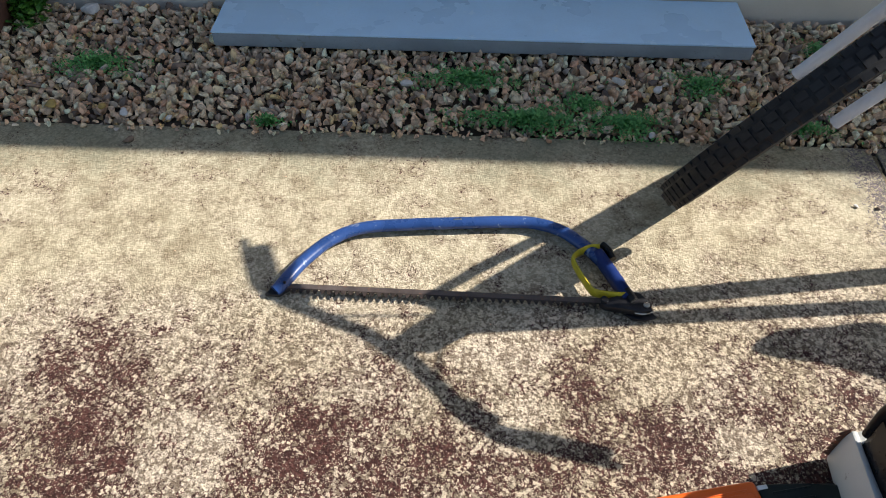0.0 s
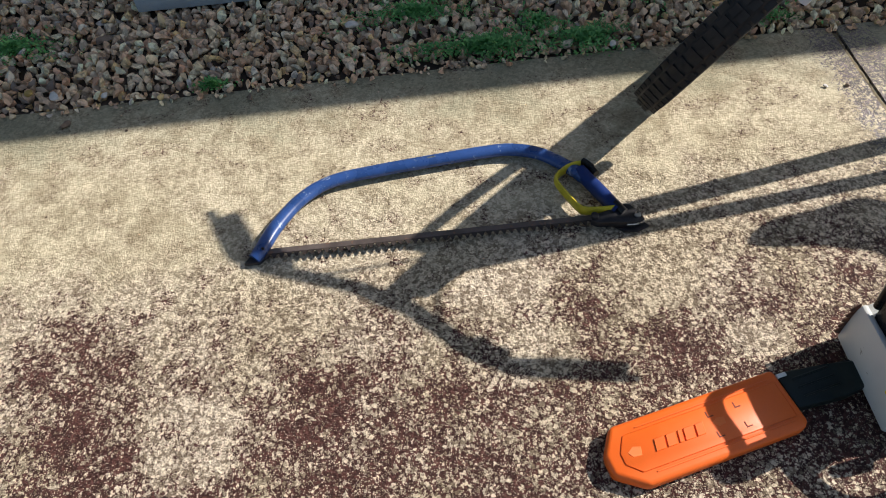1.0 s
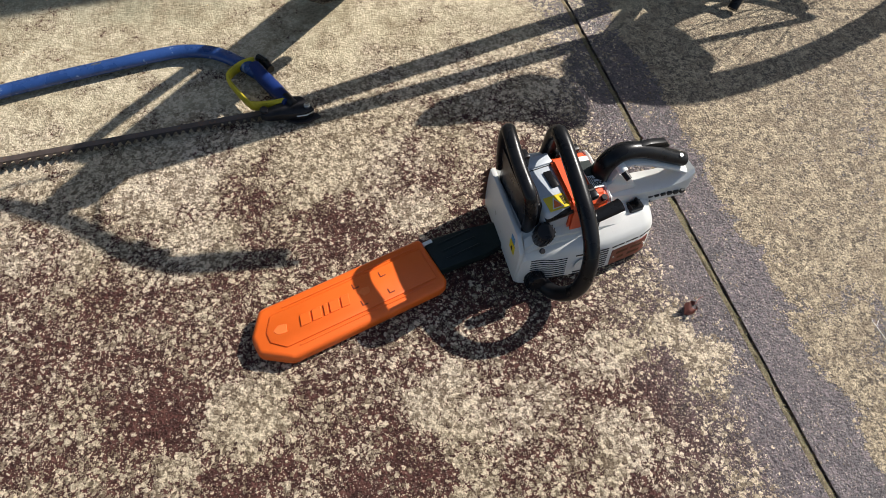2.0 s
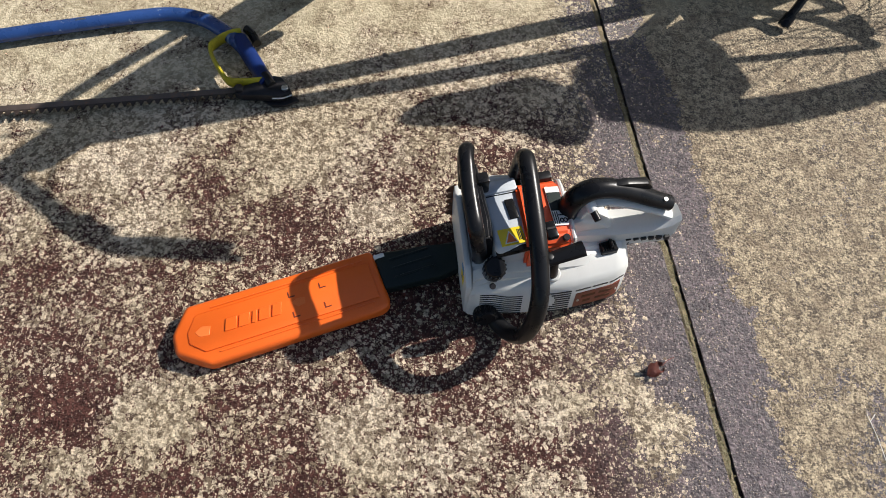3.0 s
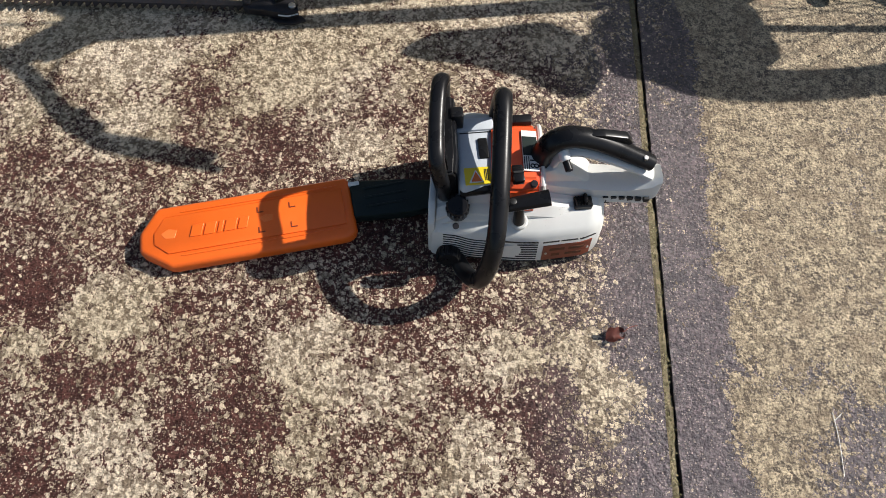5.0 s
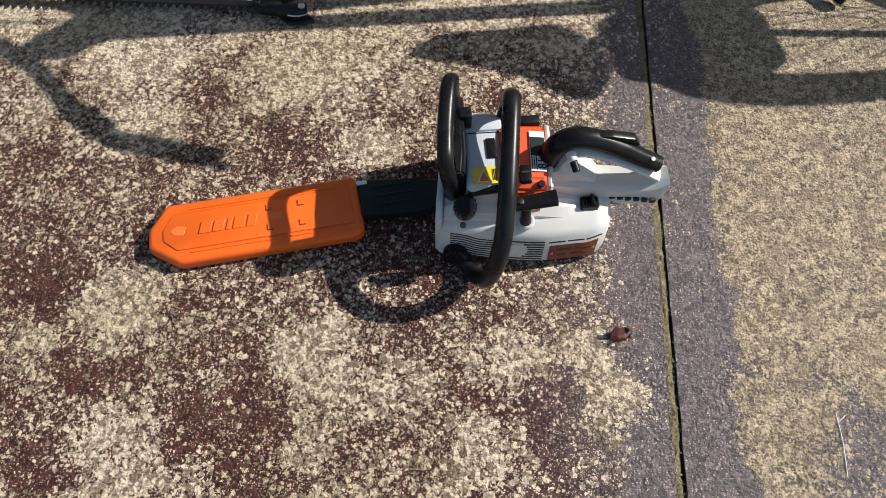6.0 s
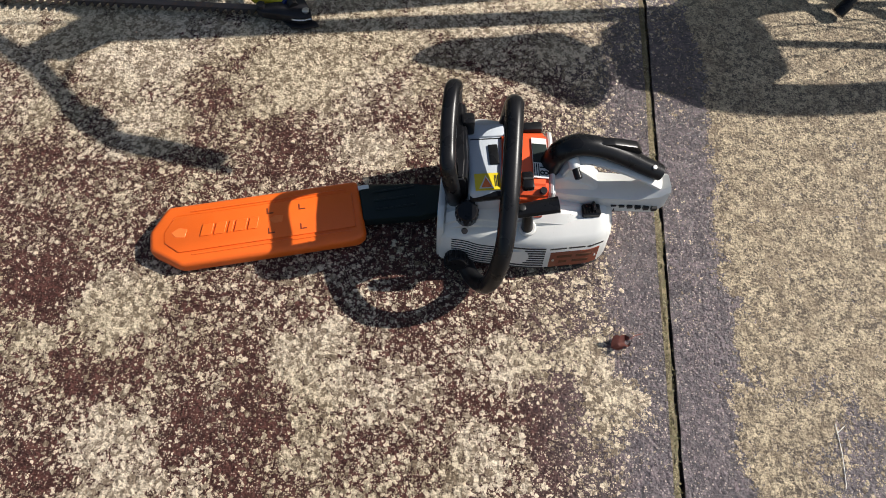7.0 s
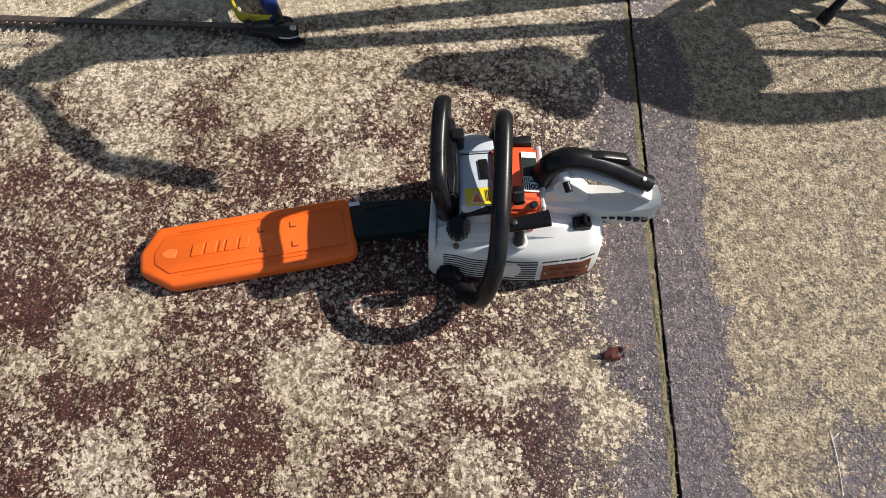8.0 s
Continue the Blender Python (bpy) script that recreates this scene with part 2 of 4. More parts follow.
PLANT = leaf_material("plant_leaf", (0.05, 0.16, 0.015), (0.14, 0.32, 0.04))
STRAW = surface("straw", (0.45, 0.36, 0.20), 0.8)
DEADLEAF = surface("dead_leaf", (0.17, 0.055, 0.042), 0.6, spread=0.35, blotch=60)
BLUE = surface("blue_enamel", (0.022, 0.062, 0.205), 0.30, worn=(0.20, 0.26, 0.38), wear=0.12, grain=220, relief=0.1, spread=0.2, blotch=18)
BLUEGRIP = surface("blue_plastic", (0.008, 0.024, 0.115), 0.4, spread=0.2)
YELLOW = surface("yellow_plastic", (0.50, 0.40, 0.02), 0.5, spread=0.25, blotch=30, worn=(0.25, 0.2, 0.03), wear=0.12)
TEETH = surface("dark_teeth_steel", (0.035, 0.024, 0.02), 0.6, 0.2, spread=0.4, blotch=60)
BLADE = surface("dull_blade_steel", (0.105, 0.082, 0.074), 0.5, 0.25, worn=(0.16, 0.09, 0.06), wear=0.16, spread=0.3, blotch=25)
DARKSTEEL = surface("dark_bracket_steel", (0.020, 0.019, 0.021), 0.38, 0.0, spread=0.3, blotch=40)
STEEL = surface("bright_steel", (0.55, 0.54, 0.52), 0.3, 1.0, spread=0.15, blotch=60)
BLACK = surface("black_plastic", (0.010, 0.010, 0.011), 0.30, grain=500, relief=0.12, spread=0.25, blotch=25, worn=(0.028, 0.028, 0.028), wear=0.09)
RUBBER = surface("tyre_rubber", (0.011, 0.011, 0.012), 0.75, grain=260, relief=0.5, spread=0.3, blotch=30)
WHITE = surface("pale_grey_housing", (0.62, 0.62, 0.59), 0.42, grain=420, relief=0.08, spread=0.05, blotch=12, worn=(0.33, 0.31, 0.27), wear=0.07)
SHROUD = surface("blue_grey_shroud", (0.50, 0.54, 0.58), 0.4, spread=0.05)
ORANGE = surface("orange_plastic", (0.81, 0.13, 0.010), 0.40, grain=380, relief=0.12, spread=0.06, blotch=10)
REDORANGE = surface("orange_cover", (0.80, 0.10, 0.025), 0.38, spread=0.05)
DARKGREEN = surface("dark_green_plastic", (0.014, 0.022, 0.020), 0.42, spread=0.25)
RUST = surface("rusty_steel", (0.13, 0.055, 0.03), 0.8, 0.3, spread=0.5, blotch=90)
BROWN = surface("brown_plate", (0.20, 0.035, 0.012), 0.4, spread=0.25, blotch=50)
DEEPORANGE = surface("slot_shade_orange", (0.16, 0.022, 0.003), 0.6, spread=0.2)
PALEORANGE = surface("rubbed_orange", (0.84, 0.175, 0.03), 0.5, spread=0.1)
SIGNYELLOW = surface("sign_yellow", (0.80, 0.60, 0.02), 0.45, spread=0.05)
SIGNBLUE = surface("sign_blue", (0.10, 0.30, 0.55), 0.45, spread=0.05)
PAPER = surface("paper_white", (0.75, 0.74, 0.70), 0.5, spread=0.05)
INK = surface("ink_black", (0.012, 0.012, 0.012), 0.5)
ALLOY = surface("rim_alloy", (0.66, 0.58, 0.57), 0.4, 0.35, spread=0.2, blotch=20)
BIKEPAINT = surface("bike_paint", (0.55, 0.56, 0.60), 0.3, spread=0.08)
VINYL = surface("saddle_vinyl", (0.02, 0.02, 0.02), 0.5)
for dull in (BLACK, DARKSTEEL, DARKGREEN, BLUEGRIP):
    dull.node_tree.nodes["Principled BSDF"].inputs["Specular IOR Level"].default_value = 0.22


# ---- mesh helpers ----
def put_mesh(name, bm, material, smooth=True):
    me = bpy.data.meshes.new(name)
    bmesh.ops.recalc_face_normals(bm, faces=bm.faces)
    bm.to_mesh(me)
    bm.free()
    me.materials.append(material)
    for p in me.polygons:
        p.use_smooth = smooth
    if smooth:
        me.set_sharp_from_angle(angle=radians(35))
    return me


def part(name, bm, material, parent, label="", smooth=True):
    ob = new(name, put_mesh(name, bm, material, smooth))
    ob.parent = parent
    return tagged(ob, label)


def thing(name, bm, material, label, category, group="", kind="", smooth=True):
    return tagged(new(name, put_mesh(name, bm, material, smooth)), label, category, group, kind)


def empty(name, m, label, category, group=""):
    ob = new(name)
    ob.matrix_basis = m
    return tagged(ob, label, category, group)


def box(a, b, bev=0.0, seg=2, m=None, bm=None):
    """A box between two corners with rounded edges."""
    bm = bm or bmesh.new()
    lo, hi = Vector(a), Vector(b)
    r = bmesh.ops.create_cube(bm, size=1.0)
    for v in r["verts"]:
        v.co = Vector(((lo[i] + hi[i]) / 2 + v.co[i] * (hi[i] - lo[i]) for i in range(3)))
    if bev:
        ed = list({e for v in r["verts"] for e in v.link_edges})
        r2 = bmesh.ops.bevel(bm, geom=ed, offset=bev, segments=seg, affect="EDGES", profile=0.5)
        vs = list({v for f in r2["faces"] for v in f.verts} | {v for v in r["verts"] if v.is_valid})
    else:
        vs = r["verts"]
    if m:
        bmesh.ops.transform(bm, matrix=m, verts=vs)
    return bm


def prism(pts, z0, z1, bev=0.0, seg=2, m=None, bm=None):
    """A flat outline (x, y) raised from z0 to z1, with rounded edges."""
    out = bmesh.new()
    low = [out.verts.new((x, y, z0)) for x, y in pts]
    top = [out.verts.new((x, y, z1)) for x, y in pts]
    n = len(pts)
    out.faces.new(low[::-1])
    out.faces.new(top)
    for i in range(n):
        out.faces.new((low[i], low[(i + 1) % n], top[(i + 1) % n], top[i]))
    if bev:
        bmesh.ops.bevel(out, geom=out.edges[:], offset=bev, segments=seg, affect="EDGES", profile=0.5)
    if m:
        bmesh.ops.transform(out, matrix=m, verts=out.verts)
    if bm is None:
        return out
    join(bm, out)
    return bm


def join(bm, other):
    me = bpy.data.meshes.new("tmp")
    other.to_mesh(me)
    other.free()
    bm.from_mesh(me)
    bpy.data.meshes.remove(me)
    return bm


def curve_points(pts, n=8, closed=False):
    """A smooth line through the points."""
    p = [Vector(q) for q in pts]
    k = len(p)
    out = []
    for i in range(k if closed else k - 1):
        a = p[(i - 1) % k] if closed or i > 0 else p[0]
        b, c = p[i], p[(i + 1) % k]
        d = p[(i + 2) % k] if closed or i + 2 < k else p[-1]
        for j in range(n):
            t = j / n
            out.append(0.5 * (2 * b + (c - a) * t + (2 * a - 5 * b + 4 * c - d) * t * t + (3 * b - a - 3 * c + d) * t ** 3))
    if not closed:
        out.append(p[-1])
    return out


def tube(pts, r, r2=None, sides=12, closed=False, up=(0, 0, 1), n=1, scale=None, bm=None):
    """A tube along points: half width r across, r2 along up."""
    bm = bm or bmesh.new()
    line = curve_points(pts, n, closed) if n > 1 else [Vector(p) for p in pts]
    k, rings = len(line), []
    r2 = r2 or r
    for i, p in enumerate(line):
        a = line[(i - 1) % k] if closed or i else line[0]
        b = line[(i + 1) % k] if closed or i + 1 < k else line[-1]
        t = (b - a).normalized()
        side = t.cross(Vector(up))
        side = side.normalized() if side.length > 1e-4 else t.orthogonal().normalized()
        top = side.cross(t).normalized()
        f = scale(i / (k - 1)) if scale else 1.0
        rings.append([bm.verts.new(p + side * (r * f * math.cos(w)) + top * (r2 * f * math.sin(w))) for w in (2 * math.pi * j / sides for j in range(sides))])
    for i in range(k if closed else k - 1):
        a, b = rings[i], rings[(i + 1) % k]
        for j in range(sides):
            bm.faces.new((a[j], a[(j + 1) % sides], b[(j + 1) % sides], b[j]))
    if not closed:
        bm.faces.new(rings[0][::-1])
        bm.faces.new(rings[-1])
    return bm


def cyl(a, b, r, sides=20, r_end=None, bm=None):
    """A round bar from a to b with slightly eased ends."""
    a, b = Vector(a), Vector(b)
    e, d, L = min(r * 0.18, (b - a).length * 0.2), (b - a).normalized(), (b - a).length
    re = r_end or r
    pts = [a, a + d * e, b - d * e, b]
    fs = [0.86, 1.0, re / r, re / r * 0.86]
    return tube(pts, r, sides=sides, up=d.orthogonal(), scale=lambda q: fs[min(3, int(round(q * 3)))], bm=bm)


def loft(rings, bm=None, caps=True):
    """Skin over rings of equal counts of points."""
    bm = bm or bmesh.new()
    vs = [[bm.verts.new(p) for p in r] for r in rings]
    n = len(vs[0])
    for a, b in zip(vs, vs[1:]):
        for j in range(n):
            bm.faces.new((a[j], a[(j + 1) % n], b[(j + 1) % n], b[j]))
    if caps:
        bm.faces.new(vs[0][::-1])
        bm.faces.new(vs[-1])
    return bm


# ---- ground, paving, wall ----
SKEW = pose(0, 0, 0, 0, 0, 1.5)            # the house stands a little askew to the slabs
JX = 1.355                                # the joint between the two slabs
g = bmesh.new()
bmesh.ops.create_grid(g, x_segments=2, y_segments=2, size=600)
bmesh.ops.translate(g, verts=g.verts, vec=(0, 0, -0.075))
thing("ground", g, LAWN, "dry bare earth ground around the paving", "ground", kind="structure")


def slab(x0, x1, y0, y1):
    """A cast slab whose rim is a little uneven."""
    rng = random.Random(int((x0 + 20) * 100))
    pts = []
    for (ax, ay), (bx, by) in (((x0, y0), (x1, y0)), ((x1, y0), (x1, y1)), ((x1, y1), (x0, y1)), ((x0, y1), (x0, y0))):
        n = max(2, int(math.hypot(bx - ax, by - ay) / 0.035))
        for i in range(n):
            t = i / n
            w = 0.0 if i == 0 else rng.uniform(-0.0007, 0.0007)
            pts.append((ax + (bx - ax) * t + (w if ax == bx else 0), ay + (by - ay) * t + (w if ay == by else 0)))
    pts = [(px, py + 0.0262 * px if py > y1 - 0.01 else py) for px, py in pts]
    bm = prism(pts, -0.074, 0.0)
    rim = [e for e in bm.edges if e.verts[0].co.z > -0.001 and e.verts[1].co.z > -0.001]
    bmesh.ops.bevel(bm, geom=rim, offset=0.004, segments=2, affect="EDGES", profile=0.5)
    return bm


EDGE = 0.512
thing("pavement", slab(-4.0, JX - 0.009, -4.0, EDGE), CONCRETE, "weathered exposed-aggregate concrete slab with dark algae stains", "concrete slab", kind="structure", smooth=False)
thing("pavement", slab(JX + 0.0050, 5.0, -4.0, EDGE + 0.003), CONCRETE, "damp weathered concrete slab with pale crust", "concrete slab", kind="structure", smooth=False)
mj = bmesh.new()
rng = random.Random(5)
rows_ = []
for i in range(435):
    yy = -2.6 + i * 0.0072
    hgt = -0.0012 + rng.uniform(-0.0012, 0.0012) + 0.0014 * noise.noise((0, yy * 9, 0))
    w = 0.0012 + 0.0022 * noise.noise((3, yy * 14, 0)) + rng.uniform(-0.0010, 0.0010)
    c = JX
    rows_.append([(c - 0.012, yy, -0.02), (c - 0.0092, yy, hgt), (c - 0.006, yy, hgt + rng.uniform(-.0025, .0022)), (c - 0.003, yy, hgt + rng.uniform(-.0030, .0022)), (c + w, yy, hgt - 0.002), (c + w + 0.0012, yy, -0.016), (c + 0.009, yy, -0.03), (c, yy, -0.05)])
loft(rows_, mj)
thing("joint_filler", mj, MOSS, "mossy dirt filling the slab joint", "joint moss", kind="structure")

bed = bmesh.new()
bmesh.ops.create_grid(bed, x_segments=60, y_segments=14, size=1.0)
for v in bed.verts:
    v.co = SKEW @ Vector((v.co.x * 3.0 + 0.5, 0.516 + (v.co.y + 1) * 0.5 * 0.57, -0.022 + 0.008 * noise.noise(v.co * 7)))
thing("gravel_bed", bed, SOIL, "dark damp soil under the gravel strip", "soil", kind="structure")

WY = 1.088
thing("wall_north", box((-5, WY, -0.075), (7, WY + 0.15, 2.06), 0.006, m=SKEW), RENDERWALL, "pale painted rendered house wall", "wall", kind="structure")
step = thing("step", box((-0.335, 0.856, 0.012), (1.152, WY - 0.004, 0.053), 0.003, 2, SKEW), STEPSIDE, "smooth concrete doorstep slab, reflected sky coloured into its top", "doorstep", kind="structure")
# thin plate whose colour carries the blue of the sky
part("sky_tinted_top", box((-0.3365, 0.8545, 0.0525), (1.1535, WY - 0.004, 0.0585), 0.0025, 2, SKEW), STEP, step, "top face with the sky's reflection coloured in as pale blue")
# added set-back block, its dark colour stands for shade in the gap
part("gap_shade_block", box((-0.30, 0.885, -0.02), (1.12, WY - 0.006, 0.0125), 0.0, m=SKEW), SOIL, step, "dark block standing in for the shaded gap under the slab")
thing("timber_edging", box((-1.25, 0.62, -0.03), (-0.965, WY - 0.006, 0.10), 0.006, m=SKEW), TIMBER, "dark reddish-brown timber board beside the gravel", "timber board", kind="structure")


# ---- gravel and weeds ----
def icosphere(sub):
    bm = bmesh.new()
    bmesh.ops.create_icosphere(bm, subdivisions=sub, radius=1.0)
    bm.verts.ensure_lookup_table()
    vs = np.array([v.co[:] for v in bm.verts])
    fs = np.array([[v.index for v in f.verts] for f in bm.faces])
    bm.free()
    return vs, fs


def angular(rs, base, cuts=7):
    """A broken stone: a ball with flats cut off it."""
    v = base.copy()
    for _ in range(cuts):
        n = rs.normal(size=3)
        n /= np.linalg.norm(n)
        d = v @ n - rs.uniform(0.26, 0.60)
        v -= np.outer(np.clip(d, 0, None), n)
    return v


def turn_matrix(rs):
    q = rs.normal(size=4)
    q /= np.linalg.norm(q)
    w, x, y, z = q
    return np.array([[1 - 2 * (y * y + z * z), 2 * (x * y - z * w), 2 * (x * z + y * w)],
                     [2 * (x * y + z * w), 1 - 2 * (x * x + z * z), 2 * (y * z - x * w)],
                     [2 * (x * z - y * w), 2 * (y * z + x * w), 1 - 2 * (x * x + y * y)]])


def mesh_from(name, verts, faces, material, smooth=False):
    me = bpy.data.meshes.new(name)
    me.from_pydata(verts.tolist(), [], faces.tolist())
    me.materials.append(material)
    if smooth:
        for p in me.polygons:
            p.use_smooth = True
    me.update()
    return me


def gravel():
    rs = np.random.RandomState(3)
    bv, bf = icosphere(2)
    V, F, k = [], [], 0
    sp = 0.0215
    for layer, z0 in ((0, -0.013), (1, 0.000)):
        for ix in range(int(3.5 / sp)):
            for iy in range(int(0.61 / sp) + 1):
                x, y = -1.35 + (ix + rs.uniform(-.4, .4)) * sp, 0.528 + (iy + rs.uniform(-.42, .42)) * sp
                if layer == 1 and rs.rand() < 0.30 or y > WY - 0.015 or (x < -0.97 and y > 0.61):
                    continue
                if -0.32 < x < 1.14 and y > 0.885:
                    continue
                edge = y < 0.545
                if edge and rs.rand() < 0.35:
                    continue
                s = rs.uniform(0.0130, 0.0235) * (1.15 if layer else 1.0) * (0.8 if edge else 1.0)
                v = angular(rs, bv, 15) * (s * rs.uniform(0.85, 1.25), s * rs.uniform(0.75, 1.0), s * rs.uniform(0.55, 0.85))
                v = v @ turn_matrix(rs).T
                V.append(v + (x, y, z0 + rs.uniform(-.003, .006) + 0.008 * noise.noise((x * 3, y * 3, 0))))
                F.append(bf + k)
                k += len(bv)
    for _ in range(330):                 # stones that have strayed onto the slab's edge
        x, y = rs.uniform(-1.4, 2.1), EDGE + rs.uniform(-0.020, 0.016)
        s = rs.uniform(0.006, 0.014)
        v = angular(rs, bv, 11) * (s, s * 0.85, s * 0.7)
        v = v @ turn_matrix(rs).T
        V.append(v + (x, y, 0.001 - v[:, 2].min()))
        F.append(bf + k)
        k += len(bv)
    V = [np.concatenate(V) @ np.array(SKEW.to_3x3()).T]
    ob = new("gravel", mesh_from("gravel", np.concatenate(V), np.concatenate(F), STONE))
    tagged(ob, "mixed brown and grey angular gravel strip along the wall", "gravel", kind="stuff")


gravel()


def grit():
    rs = np.random.RandomState(8)
    bv, bf = icosphere(1)
    V, F, k = [], [], 0
    for _ in range(240):
        x, y = rs.uniform(-1.0, 2.3), 0.49 - abs(rs.normal(0, 0.33))
        s = rs.uniform(0.0007, 0.0019)
        v = angular(rs, bv, 4) * (s * 1.3, s, s * 0.7)
        V.append(v + (x, y, -v[:, 2].min()))
        F.append(bf + k)
        k += len(bv)
    ob = new("grit", mesh_from("grit", np.concatenate(V), np.concatenate(F), STONE))
    tagged(ob, "tiny scattered grit on the concrete", "grit", kind="stuff")


grit()


def pebble(name, x, y, s, col, label, z=0.0, flat=0.7, seed=1, stretch=1.2):
    rs = np.random.RandomState(seed)
    bv, bf = icosphere(2)
    v = angular(rs, bv, 5) * (s * stretch, s, s * flat)
    a = rs.uniform(0, 6.28)
    rot = np.array([[math.cos(a), -math.sin(a), 0], [math.sin(a), math.cos(a), 0], [0, 0, 1]])
    v = v @ rot.T
    v[:, 2] -= v[:, 2].min()
    ob = new(name, mesh_from(name, v, bf, col, True))
    ob.location = (x, y, z)
    return tagged(ob, label, "stone", "loose stones")


PALE = surface("pale_stone", (0.62, 0.58, 0.54), 0.7, spread=0.15, blotch=60)
BROWNSTONE = surface("brown_stone", (0.20, 0.14, 0.10), 0.75, spread=0.3, blotch=60)
OCHRE = surface("ochre_stone", (0.40, 0.27, 0.08), 0.75, spread=0.25, blotch=60)
pebble("white_stone", 0.756, 0.745, 0.021, PALE, "round whitish stone lying on the gravel", 0.012, 0.7, 3)
pebble("white_stone", -0.500, 0.535, 0.014, PALE, "small white stone at the gravel edge", 0.008, 0.6, 4)
pebble("white_stone", -0.93, 0.73, 0.02, PALE, "pale round stone on the gravel", 0.012, 0.6, 5)
pebble("white_stone", -0.77, 0.99, 0.026, PALE, "large pinkish-white stone near the wall", 0.01, 0.7, 6)
pebble("white_stone", 0.20, 0.70, 0.016, PALE, "small pale stone on the gravel", 0.012, 0.7, 16)
pebble("white_stone", 0.86, 0.72, 0.014, PALE, "small pale stone on the gravel", 0.012, 0.7, 17)
pebble("white_stone", -0.38, 0.525, 0.011, PALE, "small pale stone at the gravel edge", 0.006, 0.7, 18)
pebble("white_stone", 0.82, 0.545, 0.010, PALE, "small pale stone at the gravel edge", 0.008, 0.7, 19)
pebble("ochre_stone", -0.56, 0.548, 0.013, OCHRE, "yellowish stone in the gravel edge", 0.008, 0.7, 8)
pebble("ochre_stone", -0.70, 0.552, 0.016, OCHRE, "yellow-brown stone in the gravel edge", 0.008, 0.7, 9)
pebble("brown_stone", -0.456, 0.436, 0.015, BROWNSTONE, "loose brown gravel stone on the concrete", 0, 0.7, 10)
pebble("brown_stone", -0.039, 0.477, 0.011, BROWNSTONE, "loose brown gravel stone on the concrete", 0, 0.8, 11)
pebble("brown_stone", 0.927, 0.092, 0.006, BROWNSTONE, "small dark stone on the concrete", 0, 0.8, 12)
pebble("brown_stone", 1.252, 0.339, 0.006, PALE, "small pale stone on the concrete", 0, 0.7, 13)
pebble("brown_stone", 1.30, 0.336, 0.006, BROWNSTONE, "small dark stone on the concrete", 0, 0.8, 14)
pebble("brown_stone", -0.31, 0.405, 0.004, BROWNSTONE, "tiny dark stone on the concrete", 0, 0.8, 15)
pebble("brown_stone", 0.326, -0.042, 0.0032, BROWNSTONE, "tiny dark stone on the concrete", 0, 0.8, 20)
pebble("brown_stone", 1.627, 0.028, 0.0042, BROWNSTONE, "tiny dark stone on the concrete", 0, 0.8, 21)
pebble("brown_stone", 1.67, -0.033, 0.003, BROWNSTONE, "tiny dark stone on the concrete", 0, 0.8, 22)


def weeds(name, cx, cy, rx, ry, n, size, z, tall, material, label, seed):
    """A patch of many small leaves, thinning towards its rim."""
    rs = np.random.RandomState(seed)
    V, F, k = [], [], 0
    for _ in range(n):
        a, r = rs.uniform(0, 6.283), abs(rs.normal(0, 0.5))
        lump = 1 + 0.35 * math.sin(3 * a + seed) + 0.2 * math.sin(7 * a)
        x, y = cx + rx * r * lump * math.cos(a), cy + ry * r * lump * math.sin(a)
        if y < EDGE + 0.004 and name != "plant":
            y = EDGE + rs.uniform(-0.004, 0.02)
        s, t, lift = size * rs.uniform(0.6, 1.3), rs.uniform(0, 6.283), rs.uniform(-0.2, 0.9)
        h = z + tall * rs.uniform(0, 1) * max(0.2, 1 - r)
        d, w = np.array((math.cos(t), math.sin(t), lift)), np.array((-math.sin(t), math.cos(t), rs.uniform(-.3, .3)))
        p = np.array((x, y, h))
        V += [p, p + d * s * .5 + w * s * .34 + (0, 0, s * .1), p + d * s, p + d * s * .5 - w * s * .34 + (0, 0, s * .1), p + d * s * .55 - (0, 0, s * .08)]
        F += [[k, k + 4, k + 1], [k + 1, k + 4, k + 2], [k + 2, k + 4, k + 3], [k + 3, k + 4, k]]
        k += 5
    ob = new(name, mesh_from(name, np.array(V), np.array(F), material))
    return tagged(ob, label, "weeds", "weeds in the gravel", "stuff")


def joint_moss():
    """Short tufts and crumbs crowding the joint."""
    rs = np.random.RandomState(77)
    V, F, k = [], [], 0
    for _ in range(2600):
        y = rs.uniform(-1.0, 0.1)
        x = JX - 0.0045 + rs.normal(0, 0.0026) + 0.0012 * math.sin(y * 60)
        s, t = rs.uniform(0.0012, 0.0034), rs.uniform(0, 6.283)
        p = np.array((x, y, -0.002 + rs.uniform(0, 0.0022)))
        d = np.array((math.cos(t), math.sin(t), rs.uniform(0.1, 0.8))) * s
        w = np.array((-math.sin(t), math.cos(t), 0.0)) * s * 0.35
        V += [p - w, p + w, p + d + w * 0.6, p + d - w * 0.6]
        F += [[k, k + 1, k + 2, k + 3]]
        k += 4
    ob = new("moss", mesh_from("moss", np.array(V), np.array(F), MOSSLEAF))
    tagged(ob, "tan and olive moss crumbs in the slab joint", "moss", kind="stuff")


